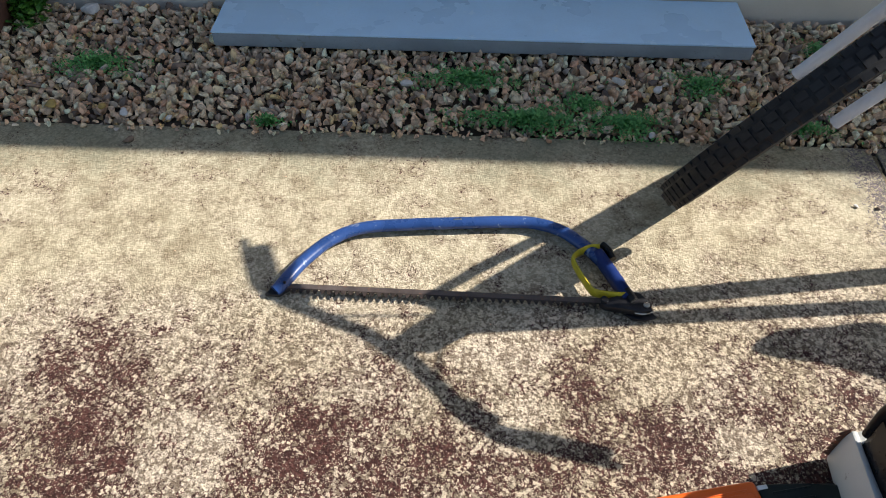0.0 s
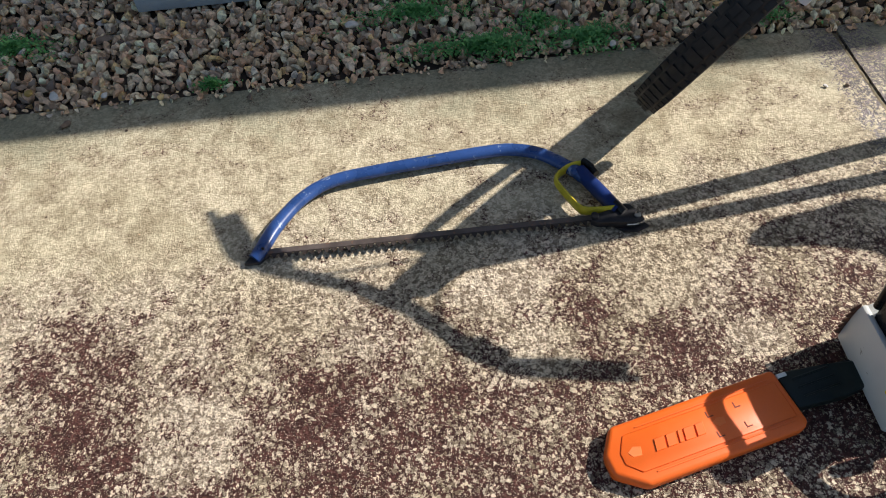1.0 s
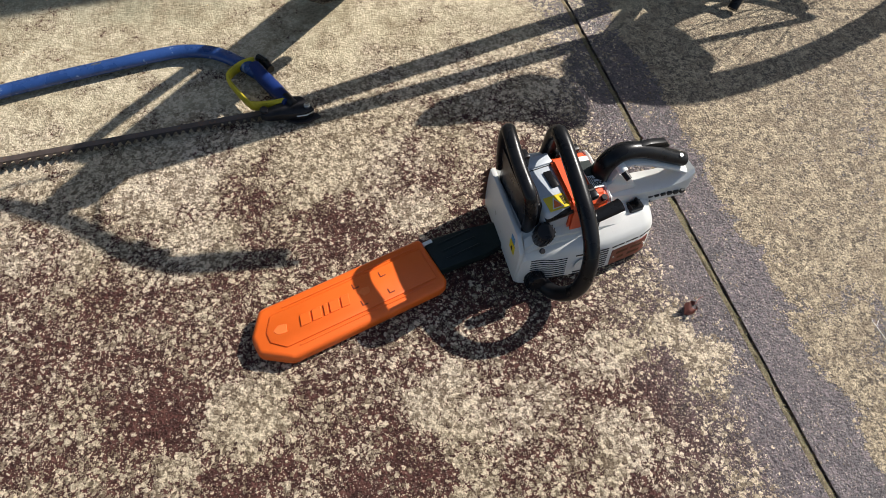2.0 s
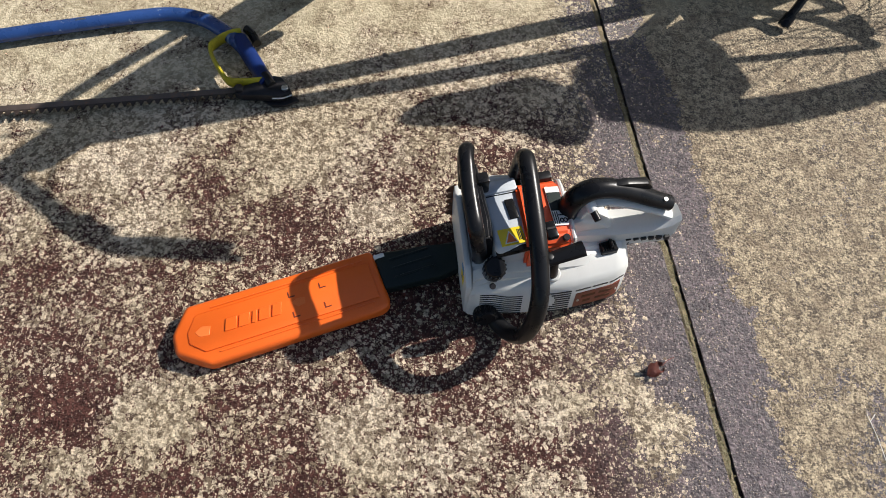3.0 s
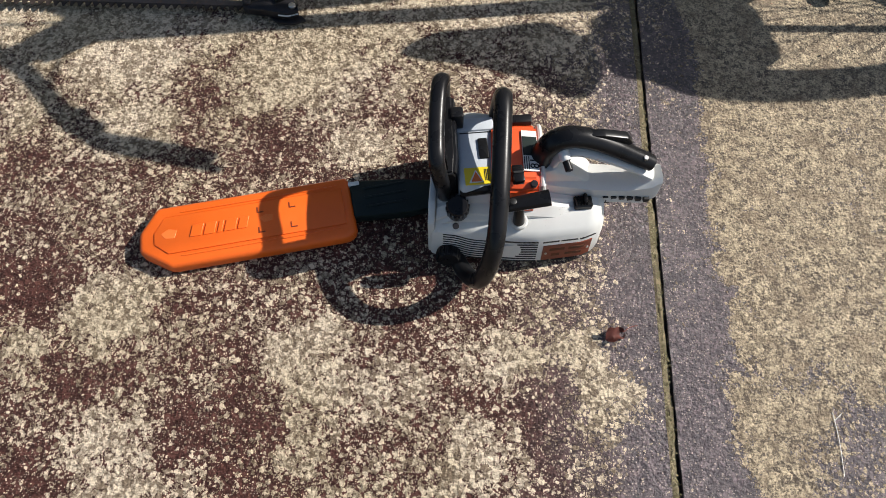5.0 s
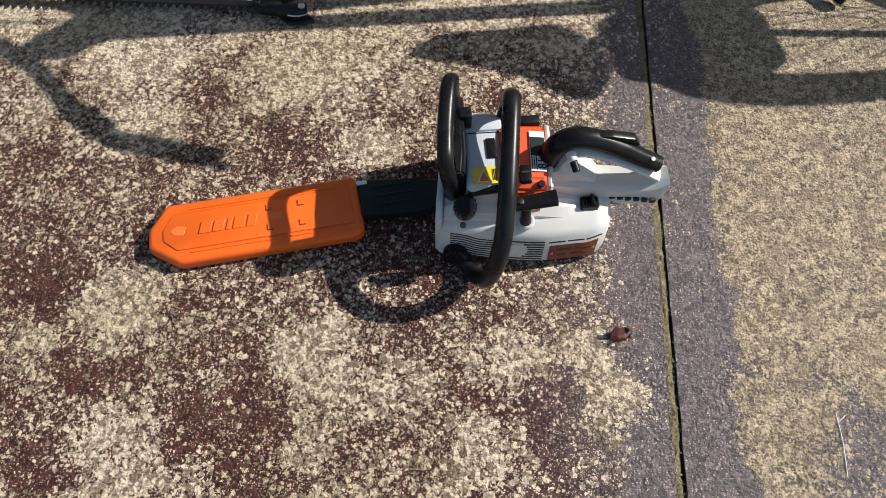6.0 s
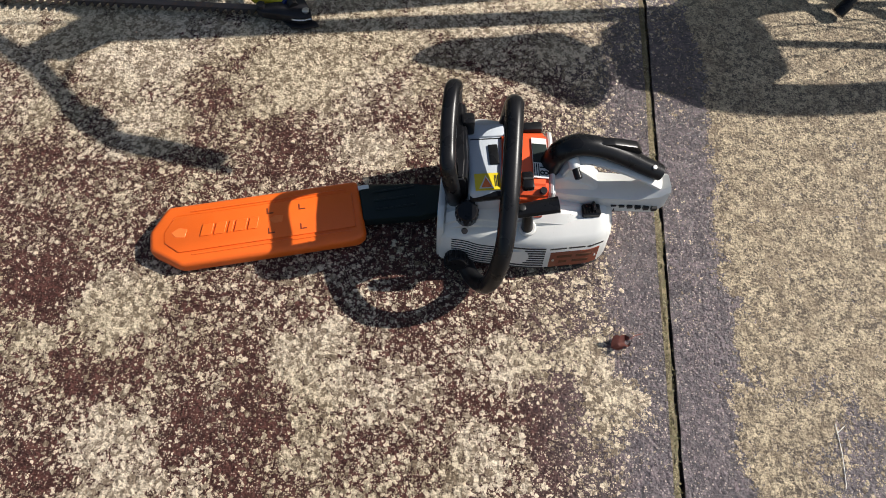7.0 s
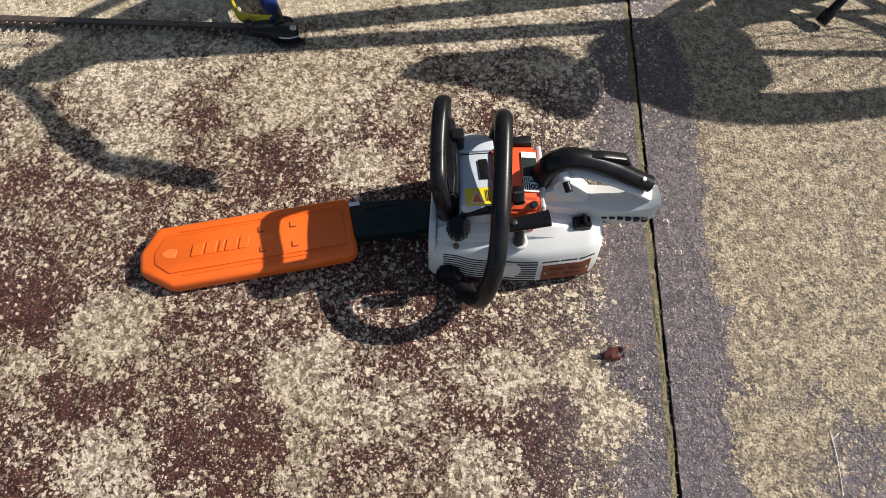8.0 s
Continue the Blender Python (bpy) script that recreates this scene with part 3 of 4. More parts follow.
joint_moss()
LOW = "low green creeping weed growing through the gravel"
for i, (cx, cy, rx, ry, n) in enumerate(((-0.66, 0.745, 0.13, 0.07, 1500), (0.36, 0.745, 0.17, 0.06, 1800), (0.52, 0.585, 0.19, 0.06, 2600),
                                         (0.77, 0.585, 0.11, 0.06, 1500), (0.98, 0.76, 0.09, 0.08, 1000), (1.33, 0.94, 0.06, 0.08, 600),
                                         (-0.13, 0.53, 0.05, 0.02, 350), (0.66, 0.66, 0.08, 0.05, 600), (1.2, 0.60, 0.12, 0.04, 500))):
    weeds("weed_patch", cx, cy, rx, ry, n, 0.0085, 0.006, 0.020, WEED, LOW, 40 + i)
weeds("plant", -0.965, 1.00, 0.05, 0.11, 420, 0.028, 0.0, 0.10, PLANT, "bright green leafy plant against the timber board", 60)


def stalk(name, pts, r, label, material=STRAW):
    return thing(name, tube(pts, r, sides=5, n=4), material, label, "straw")


stalk("dry_stalk", [(1.10, 0.70, 0.02), (1.13, 0.74, 0.026), (1.14, 0.80, 0.022), (1.18, 0.83, 0.02)], 0.0014, "dry curled straw on the gravel")
stalk("dry_stalk", [(-0.29, 0.66, 0.022), (-0.22, 0.69, 0.026), (-0.17, 0.70, 0.021)], 0.0014, "dry straw on the gravel")
stalk("dry_stalk", [(1.16, 1.05, 0.016), (1.22, 1.055, 0.02)], 0.002, "dry straw by the wall")
stalk("twig", [(1.573, -0.66, 0.0012), (1.575, -0.70, 0.0016), (1.573, -0.745, 0.0012)], 0.00045, "thin pale twig on the wet concrete", PAPER)
stalk("twig", [(1.574, -0.672, 0.0012), (1.585, -0.662, 0.0014)], 0.0005, "broken end of a pale twig", PAPER)

# the curled dead leaf beside the joint
lf = bmesh.new()
gv = [[lf.verts.new((0.016 * (u - 0.5) * 2, 0.011 * (v - 0.5) * 2 * math.sin(math.pi * (0.12 + 0.8 * u)) * (1 + 0.3 * math.sin(9 * u)), 0.0025 + 0.011 * (v - 0.4) ** 2 * 3 + 0.006 * math.sin(5 * u)))
       for v in (0, .25, .5, .75, 1)] for u in (0, .17, .33, .5, .67, .83, 1)]
for a, b in zip(gv, gv[1:]):
    for j in range(4):
        lf.faces.new((a[j], a[j + 1], b[j + 1], b[j]))
bmesh.ops.solidify(lf, geom=lf.faces[:], thickness=0.0006)
leaf = empty("dead_leaf", pose(1.283, -0.566, 0.0, 0, 0, 25) @ Matrix.Diagonal((0.95, 0.95, 0.9, 1)), "curled dry reddish-brown leaf on the concrete", "leaf")
part("blade", lf, DEADLEAF, leaf)
part("stem", tube([(0.014, 0, 0.004), (0.026, 0.003, 0.004), (0.04, 0.002, 0.0015)], 0.0007, sides=5, n=3), DEADLEAF, leaf)


# ---- bow saw ----
def bow_saw():
    saw = empty("bow_saw", pose(0, 0, 0), "blue tubular bow saw with worn blade lying on concrete", "saw")
    path = [(0.012, -0.002, 0.013), (0.022, 0.012, 0.014), (0.050, 0.070, 0.016), (0.098, 0.136, 0.017), (0.160, 0.177, 0.017), (0.256, 0.195, 0.017), (0.366, 0.208, 0.017),
            (0.475, 0.2195, 0.017), (0.536, 0.219, 0.017), (0.592, 0.198, 0.018), (0.641, 0.153, 0.019), (0.668, 0.118, 0.02)]
    bow = part("bow", tube(path, 0.0148, 0.0115, sides=16, n=6, scale=lambda q: 0.86 + 0.14 * min(1.0, q * 9)), BLUE, saw, "blue enamelled steel tube with scratches")
    part("scratch", tube([(0.356, 0.207, 0.0279), (0.366, 0.209, 0.0283), (0.374, 0.2095, 0.0279)], 0.0022, 0.0007, sides=6, n=2), STEEL, bow, "bare chip in the blue paint")
    part("blade_clip", prism([(-0.008, -0.010), (0.022, -0.011), (0.040, 0.008), (0.026, 0.020), (0.004, 0.010)], 0.003, 0.0115, 0.0015, 1), DARKSTEEL, bow, "dark flattened tube end")
    part("slot_pin", cyl((0.030, 0.012, 0.0), (0.030, 0.012, 0.0262), 0.003), DARKSTEEL, bow)
    # blade with peg teeth in pairs
    y_top = lambda x: 0.0180 + 0.009 * (x - 0.04) / 0.62
    out = []
    x, i = 0.030, 0
    pitch = 0.0142
    while x < 0.668:
        yb = y_top(x) - 0.0232
        deep = 0.0098
        out += [(x, yb + deep), (x + pitch * 0.36, yb), (x + pitch * 0.52, yb + 0.0012), (x + pitch * 0.78, yb + deep)]
        if i % 5 == 4:
            out += [(x + pitch * 0.98, yb + deep + 0.002)]
        x += pitch
        i += 1
    def band(pairs, za, zb):
        m = bmesh.new()
        rims = [[m.verts.new(p) for p in ((px, pa, za), (px, pa, zb), (px, pb, zb), (px, pb, za))] for px, pa, pb in pairs]
        for a, b in zip(rims, rims[1:]):
            for j in range(4):
                m.faces.new((a[j], a[(j + 1) % 4], b[(j + 1) % 4], b[j]))
        m.faces.new(rims[0])
        m.faces.new(rims[-1][::-1])
        return m

    gullet = lambda px: y_top(px) - 0.0232 + 0.0108
    bl = part("blade", band([(px, y_top(px), gullet(px)) for px in np.linspace(0.030, 0.668, 24).tolist()], 0.0125, 0.0142), BLADE, saw, "brown-grey toothed steel blade", smooth=False)
    part("teeth", band([(px, gullet(px) + 0.0006, py) for px, py in out], 0.0124, 0.0143), TEETH, bl, "dark worn saw teeth", smooth=False)
    grip = [(0.660, 0.140, 0.021), (0.672, 0.112, 0.021), (0.688, 0.078, 0.021), (0.704, 0.044, 0.021), (0.714, 0.026, 0.021)]
    part("grip", tube(grip, 0.0148, 0.0140, sides=18, n=5, scale=lambda q: 0.95 + 0.08 * math.sin(math.pi * q)), BLUEGRIP, saw, "dark blue plastic hand grip")
    part("collar", tube([(0.672, 0.165, 0.02), (0.683, 0.150, 0.02), (0.692, 0.128, 0.018)], 0.008, 0.009, sides=10, n=4), BLACK, saw)
    guard = [(0.664, 0.153, 0.023), (0.640, 0.148, 0.023), (0.613, 0.128, 0.023), (0.609, 0.110, 0.023), (0.622, 0.075, 0.023), (0.638, 0.042, 0.023), (0.650, 0.032, 0.023), (0.680, 0.029, 0.022), (0.712, 0.030, 0.022)]
    part("knuckle_guard", tube(guard, 0.0040, 0.012, sides=10, n=6), YELLOW, saw, "yellow plastic knuckle guard")
    lever = [(0.655, 0.006), (0.668, 0.020), (0.70, 0.026), (0.722, 0.040), (0.738, 0.036), (0.752, 0.012), (0.757, -0.004), (0.735, -0.010), (0.700, -0.004), (0.668, -0.002)]
    br = part("tension_lever", prism(lever, 0.010, 0.026, 0.0025), DARKSTEEL, saw, "dark steel blade tension bracket")
    part("lever_plate", prism([(0.690, 0.008), (0.735, 0.012), (0.760, 0.002), (0.768, -0.008), (0.742, -0.018), (0.718, -0.016)], 0.004, 0.0095, 0.0015), DARKSTEEL, br)
    part("bolt", cyl((0.745, 0.006, 0.026), (0.745, 0.006, 0.031), 0.0062), STEEL, br, "bright rivet head")
    part("worn_edge", tube([(0.722, -0.0105, 0.0215), (0.740, -0.0112, 0.0215), (0.756, -0.0055, 0.0215)], 0.0016, sides=6, n=4), STEEL, br, "rubbed bright lever edge")
    part("bolt", cyl((0.664, 0.012, 0.026), (0.664, 0.012, 0.0325), 0.0078), DARKSTEEL, br, "dark wing bolt")
    part("grip_cap", tube([(0.708, 0.040, 0.026), (0.716, 0.026, 0.025), (0.722, 0.016, 0.024)], 0.009, 0.011, sides=12, n=3), BLACK, saw, "black end cap of the grip")
    part("blade_pin", cyl((0.667, 0.009, 0.026), (0.667, 0.009, 0.030), 0.0045), DARKSTEEL, br)


bow_saw()


# ---- chainsaw bar cover ----
def bar_cover():
    m = pose(0.600, -0.4585, 0.0, 0, 0, 14.0)
    cov = empty("bar_cover", m, "bright orange plastic chainsaw bar cover on the concrete", "bar cover")
    L, W = 0.300, 0.052
    pts = [(-0.018, 0.012), (-0.018, -0.020), (0.026, -W), (L - 0.012, -W), (L + 0.002, -W + 0.008), (L, W), (0.010, W)]
    shell = part("shell", prism(pts, 0.0, 0.027, 0.0085, 3), ORANGE, cov)
    part("panel", prism([(0.006, 0.006), (0.006, -0.012), (0.026, -0.031), (L - 0.012, -0.031), (L - 0.012, 0.031), (0.022, 0.031)], 0.0265, 0.0288, 0.0018, 2), ORANGE, shell, "raised middle panel")
    for v in (-0.0365, 0.0365):
        part("ridge", box((0.045, v - 0.0012, 0.0268), (L - 0.02, v + 0.0012, 0.0285), 0.0006, 1), ORANGE, shell)
    # the maker's mark as plain raised slanted bars
    for i, w in enumerate((0.017, 0.016, 0.007, 0.017, 0.014)):
        u = (0.058, 0.078, 0.098, 0.108, 0.128)[i]
        k = 0.005
        part("raised_bar", prism([(u, -0.0095), (u + w, -0.0095), (u + w + k, 0.0095), (u + k, 0.0095)], 0.0286, 0.0308, 0.0007, 1), ORANGE, shell)
    # slots as thin raised marks, their shadow put into the dark orange
    for u, v in ((0.158, 0.017), (0.158, -0.017), (0.206, 0.017), (0.206, -0.017)):
        part("notch", prism([(u, v + 0.005), (u + 0.002, v + 0.005), (u + 0.002, v - 0.003), (u + 0.010, v - 0.003), (u + 0.010, v - 0.005), (u, v - 0.005)], 0.0282, 0.02915, 0.0), DEEPORANGE, shell, "L-shaped slot mark, its shadow painted dark orange")
    part("rubbed_spot", prism([(0.016, 0.003), (0.022, -0.006), (0.036, -0.007), (0.040, 0.006), (0.028, 0.010)], 0.0284, 0.0294, 0.0006, 1), PALEORANGE, shell)
    part("rubbed_spot", prism([(0.160, 0.003), (0.168, -0.006), (0.180, -0.004), (0.182, 0.006), (0.170, 0.008)], 0.0284, 0.0294, 0.0006, 1), PALEORANGE, shell)
    part("sleeve", prism([(L, 0.040), (L + 0.018, 0.043), (L + 0.085, 0.031), (L + 0.135, 0.022), (L + 0.135, -0.022), (L + 0.085, -0.027), (L, -0.020)], 0.004, 0.0245, 0.004, 2), DARKGREEN, cov, "dark green-black plastic sleeve")
    for v in (-0.006, 0.010, 0.026):
        part("rib", box((L + 0.02, v - 0.0015, 0.0243), (L + 0.085, v + 0.0015, 0.0268), 0.0008, 1), DARKGREEN, cov)
    part("seam_clip", box((L - 0.001, 0.034, 0.020), (L + 0.016, 0.041, 0.0262), 0.0008, 1), PAPER, cov, "pale moulding clip")


bar_cover()


# ---- chainsaw ----
def chainsaw():
    m = pose(1.020, -0.455, 0.0, 0, 0, 8.0)
    saw = empty("chainsaw", m, "pale grey and orange petrol chainsaw with black handles on the concrete", "chainsaw")
    # engine housing: sections along its length, u to the rear, v to the far side
    def ring(u, v0, v1, z0, z1, cut=0.02):
        k = 0.15 if u < 0.1 else 0.0           # the front face runs askew
        return [(u + k * v, v, z) for v, z in ((v0, z0), (v1, z0), (v1, z1 - cut), (v1 - cut, z1), (v0 + cut, z1), (v0, z1 - cut))]
    hb = loft([ring(-0.004, 0.010, 0.178, 0.012, 0.108), ring(0.030, 0.010, 0.178, 0.008, 0.125), ring(0.150, 0.000, 0.150, 0.008, 0.112), ring(0.220, 0.00, 0.13, 0.012, 0.094), ring(0.242, 0.01, 0.11, 0.020, 0.080)])
    bmesh.ops.bevel(hb, geom=hb.edges[:], offset=0.006, segments=2, affect="EDGES")
    house = part("housing", hb, WHITE, saw, "pale grey moulded engine housing")
    # starter cover, the near side
    def sring(u, v0, zt, k=1.0):
        pts = ((0.030, 0.008), (v0 + 0.004, 0.008), (v0 - 0.003, 0.016), (v0 + 0.002, 0.076 * k), (v0 + 0.010, 0.086 * k), (0.036, zt), (0.074, zt + 0.003), (0.074, 0.012))
        return [(u + (0.15 * max(v, 0) if u < 0.03 else 0.0), v, z) for v, z in pts]
    near = ((-0.006, 0.005), (0.004, 0.000), (0.060, -0.010), (0.120, -0.020), (0.150, -0.0225), (0.210, -0.020), (0.232, -0.013), (0.244, 0.000))
    sb = loft([sring(u, v, 0.106 - 0.05 * max(0, u - 0.1), 0.9 if u < 0 else (0.86 if u > 0.24 else 1.0)) for u, v in near])
    bmesh.ops.bevel(sb, geom=[e for e in sb.edges if abs(e.verts[0].co.x - e.verts[1].co.x) < 0.001 or e.calc_face_angle(0) > 0.3], offset=0.0022, segments=2, affect="EDGES")

    def side(u, z):
        """v of the cover's near wall."""
        v = np.interp(u, [p[0] for p in near], [p[1] for p in near])
        return float(v) - 0.003 + 0.005 * (z - 0.016) / 0.060

    def on_side(u0, u1, z0, z1, h):
        """A thin plate lying on the near wall."""
        bm = bmesh.new()
        n = 6
        rings = []
        for i in range(n + 1):
            u = u0 + (u1 - u0) * i / n
            rings.append([(u, side(u, z0) - h, z0), (u, side(u, z1) - h, z1), (u, side(u, z1) + 0.002, z1), (u, side(u, z0) + 0.002, z0)])
        return loft(rings, bm)

    cover = part("starter_cover", sb, WHITE, saw, "pale grey starter cover with vent slots")
    # vents: dark wavy slots at the front, straight ones further back
    for i in range(9):
        z = 0.020 + i * 0.0060
        w = []
        for t in range(9):
            u = 0.012 + 0.062 * t / 8
            zz = z + 0.009 * (0.5 - 0.5 * math.tanh(6 * (t / 8 - 0.45))) - 0.003
            w.append((u, side(u, zz) + 0.0002, zz))
        part("vent_slot", tube(w, 0.0014, 0.0012, sides=6), INK, cover)
    for i in range(9):
        z = 0.014 + i * 0.0064
        d = 0.019 * math.sqrt(max(0.0, 1 - ((z - 0.043) / 0.021) ** 2))
        for a, b in (((0.104 + d, 0.146),) if d > 0 else ((0.088, 0.146),)):
            part("vent_slot", on_side(a, b, z, z + 0.0028, 0.0007), INK, cover)
    part("badge", cyl((0.104, side(0.104, 0.043) + 0.001, 0.043), (0.104, side(0.104, 0.043) - 0.0008, 0.043), 0.0165, 28), WHITE, cover, "plain round moulded badge")
    for i in range(3):
        part("vent_slot", on_side(0.152 + i * 0.027, 0.176 + i * 0.027, 0.0640, 0.0668, 0.0007), INK, cover)
    plate = part("name_plate", on_side(0.154, 0.226, 0.018, 0.056, 0.0012), BROWN, cover, "brown plate with worn unreadable lettering")
    for i, (a, b) in enumerate(((0.164, 0.186), (0.192, 0.216), (0.168, 0.180), (0.188, 0.212))):
        z = 0.042 if i < 2 else 0.028
        part("lettering_bar", on_side(a, b, z, z + 0.006, 0.0016), RUST, plate)
    for a in (0.159, 0.221):
        part("rivet", cyl((a, side(a, 0.037), 0.037), (a, side(a, 0.037) - 0.0028, 0.037), 0.002, 10), STEEL, plate)
    for i in range(4):
        part("vent_slot", on_side(0.150 + i * 0.021, 0.167 + i * 0.021, 0.0115, 0.0132, 0.0007), INK, cover)
    part("screw", cyl((0.030, 0.004, 0.0900), (0.030, 0.001, 0.0945), 0.0045, 14), DARKSTEEL, cover)
    # front plate and its warning sticker
    FRONT = Matrix(((0.15, 0, -1, 0.000), (1, 0, 0, 0), (0, 1, 0, 0), (0, 0, 0, 1)))
    fp = prism([(0.006, 0.012), (0.172, 0.012), (0.178, 0.06), (0.170, 0.112), (0.03, 0.118), (0.006, 0.095)], 0.0, 0.010, 0.003, 2, FRONT)
    front = part("front_plate", fp, WHITE, saw, "plain pale grey front plate")
    part("sticker", prism([(0.026, 0.066), (0.046, 0.066), (0.046, 0.088), (0.026, 0.088)], 0.0095, 0.0108, 0.0, m=FRONT), SIGNYELLOW, front, "yellow warning sticker")
    part("sticker", prism([(0.030, 0.090), (0.044, 0.090), (0.044, 0.103), (0.030, 0.103)], 0.0095, 0.0108, 0.0, m=FRONT), SIGNBLUE, front, "blue safety sticker")
    part("sticker_mark", prism([(0.032, 0.071), (0.040, 0.071), (0.036, 0.083)], 0.0105, 0.0113, 0.0, m=FRONT), INK, front)
    for i in range(5):
        part("bumper_spike", prism([(0, 0), (0.013, -0.016), (0.026, 0)], 0.0, 0.004, 0.001, 1, Matrix(((0, 1, 0, 0.020), (0, 0, 1, 0.172), (1, 0, 0, 0.018 + i * 0.016), (0, 0, 0, 1)))), RUST, saw, "rusty bumper spike")
    part("guide_bar", box((-0.125, 0.080, 0.012), (0.03, 0.128, 0.017), 0.0015, 1), DARKSTEEL, saw, "dark steel guide bar")
    # top: shroud, muffler side, orange cover
    shroud = part("shroud", box((0.036, 0.022, 0.09), (0.092, 0.130, 0.162), 0.009, 3), SHROUD, saw, "light blue-grey cylinder shroud")
    part("shroud_seam", box((0.044, 0.106, 0.1612), (0.092, 0.1076, 0.1626), 0.0), INK, shroud)
    part("shroud_ledge", box((0.040, 0.109, 0.156), (0.092, 0.130, 0.1655), 0.003, 2), SHROUD, shroud)
    stick = part("warning_label", box((0.044, 0.025, 0.1612), (0.0785, 0.051, 0.1626), 0.0), SIGNYELLOW, shroud, "yellow warning label with a triangle")
    part("white_field", prism([(0.049, 0.0275), (0.069, 0.0275), (0.059, 0.0475)], 0.1622, 0.1630, 0.0), PAPER, stick)
    for i in range(3):
        part("lettering_bar", box((0.0705 + i * 0.002, 0.030, 0.1622), (0.0715 + i * 0.002, 0.047, 0.1630), 0.0), INK, stick)
    part("triangle", prism([(0.052, 0.029), (0.066, 0.029), (0.059, 0.044)], 0.1628, 0.1635, 0.0), PALEORANGE, stick)
    part("black_socket", box((0.067, 0.064, 0.1612), (0.080, 0.096, 0.165), 0.0015), BLACK, shroud)
    cb = loft([[(0.078, 0.014, 0.10), (0.088, 0.124, 0.10), (0.088, 0.120, 0.158), (0.088, 0.108, 0.170), (0.078, 0.028, 0.170), (0.078, 0.016, 0.158)],
               [(0.142, 0.010, 0.10), (0.150, 0.122, 0.10), (0.150, 0.118, 0.154), (0.150, 0.106, 0.165), (0.142, 0.024, 0.164), (0.142, 0.012, 0.152)]])
    bmesh.ops.bevel(cb, geom=cb.edges[:], offset=0.004, segments=2, affect="EDGES")
    cov = part("filter_cover", cb, REDORANGE, saw, "orange air filter cover")
    part("cover_rim", tube([(0.147, 0.018, 0.148), (0.148, 0.028, 0.157), (0.154, 0.104, 0.158), (0.155, 0.118, 0.148)], 0.004, sides=8, n=3), WHITE, cov)
    slope = pose(0.1345, 0.068, 0.1672, 0, 8.0, -4)
    lab = part("model_label", box((-0.010, -0.032, -0.001), (0.011, 0.032, 0.0006), 0.0, m=slope), PAPER, cov, "black and white model label")
    part("dark_field", box((-0.0095, -0.008, 0.0003), (0.0105, 0.022, 0.0012), 0.0, m=slope), DARKGREEN, lab)
    for i in range(3):
        part("stripe", box((-0.009 + i * 0.003, -0.030, 0.0003), (-0.0078 + i * 0.003, -0.010, 0.0012), 0.0, m=slope), INK, lab)
    fc = bpy.data.curves.new("digits", "FONT")
    fc.body, fc.size, fc.extrude, fc.align_x, fc.align_y = "81", 0.017, 0.0003, "CENTER", "CENTER"
    tmp = bpy.data.objects.new("digits", fc)
    me = tmp.to_mesh()
    tb = bmesh.new()
    tb.from_mesh(me)
    tmp.to_mesh_clear()
    bpy.data.objects.remove(tmp)
    bmesh.ops.transform(tb, matrix=slope @ pose(0.0055, -0.020, 0.0012, 0, 0, 90), verts=tb.verts)
    part("digits", tb, INK, lab, "black digits 81", smooth=False)
    kn = part("cover_knob", box((0.104, 0.014, 0.170), (0.120, 0.040, 0.181), 0.003), BLACK, cov, "black cover latch")
    part("latch_slot", box((0.106, 0.026, 0.1805), (0.118, 0.029, 0.1822), 0.0), INK, kn)
    part("cap_screw", cyl((0.134, 0.020, 0.158), (0.134, 0.018, 0.1655), 0.005, 14), DARKSTEEL, cov)
    part("back_bracket", box((0.104, 0.116, 0.140), (0.146, 0.130, 0.166), 0.003), BLACK, saw)
    part("chain_brake_cap", tube([(0.040, 0.140, 0.136), (0.060, 0.140, 0.146), (0.094, 0.134, 0.144)], 0.011, 0.010, sides=12, n=4), WHITE, saw, "pale side cover rim")
    part("brake_spring", tube([(0.040, 0.136, 0.142), (0.060, 0.134, 0.148), (0.088, 0.134, 0.146)], 0.006, sides=10, n=4), BLACK, saw)
    # caps
    def cap(c, d, r, h, name, label):
        c, d = Vector(c), Vector(d).normalized()
        k = part(name, cyl(c, c + d * h, r, 24), BLACK, saw, label)
        side = d.orthogonal().normalized()
        for i in range(16):
            q = Matrix.Rotation(i * math.tau / 16, 3, d) @ side
            part("grip_rib", cyl(c + q * r + d * h * 0.25, c + q * r + d * h * 0.95, 0.0016, 6), BLACK, k)
    cap((0.034, 0.020, 0.102), (-0.05, -0.30, 1), 0.0150, 0.036, "filler_cap", "black ribbed filler cap")
    cap((0.020, -0.002, 0.030), (-0.1, -1, 0.15), 0.0165, 0.020, "oil_cap", "black ribbed oil cap")
    # starter grip
    sg = part("starter_grip", tube([(0.088, -0.004, 0.150), (0.110, -0.004, 0.154), (0.152, -0.002, 0.160)], 0.0105, 0.008, sides=10, scale=lambda q: 0.9 + 0.25 * q), BLACK, saw, "black pull-start grip")
    part("rope_bush", cyl((0.118, 0.000, 0.092), (0.112, -0.003, 0.150), 0.0085, 16, 0.006), BLACK, sg)
    part("bush_ring", cyl((0.119, 0.001, 0.090), (0.118, 0.000, 0.098), 0.012, 18), WHITE, sg)
    part("grip_hole", cyl((0.103, -0.0045, 0.1605), (0.103, -0.0045, 0.1625), 0.0048, 14), INK, sg)
    sw = part("stop_switch", box((0.198, 0.012, 0.086), (0.224, 0.030, 0.102), 0.002, 1), BLACK, saw, "black ribbed sliding switch")
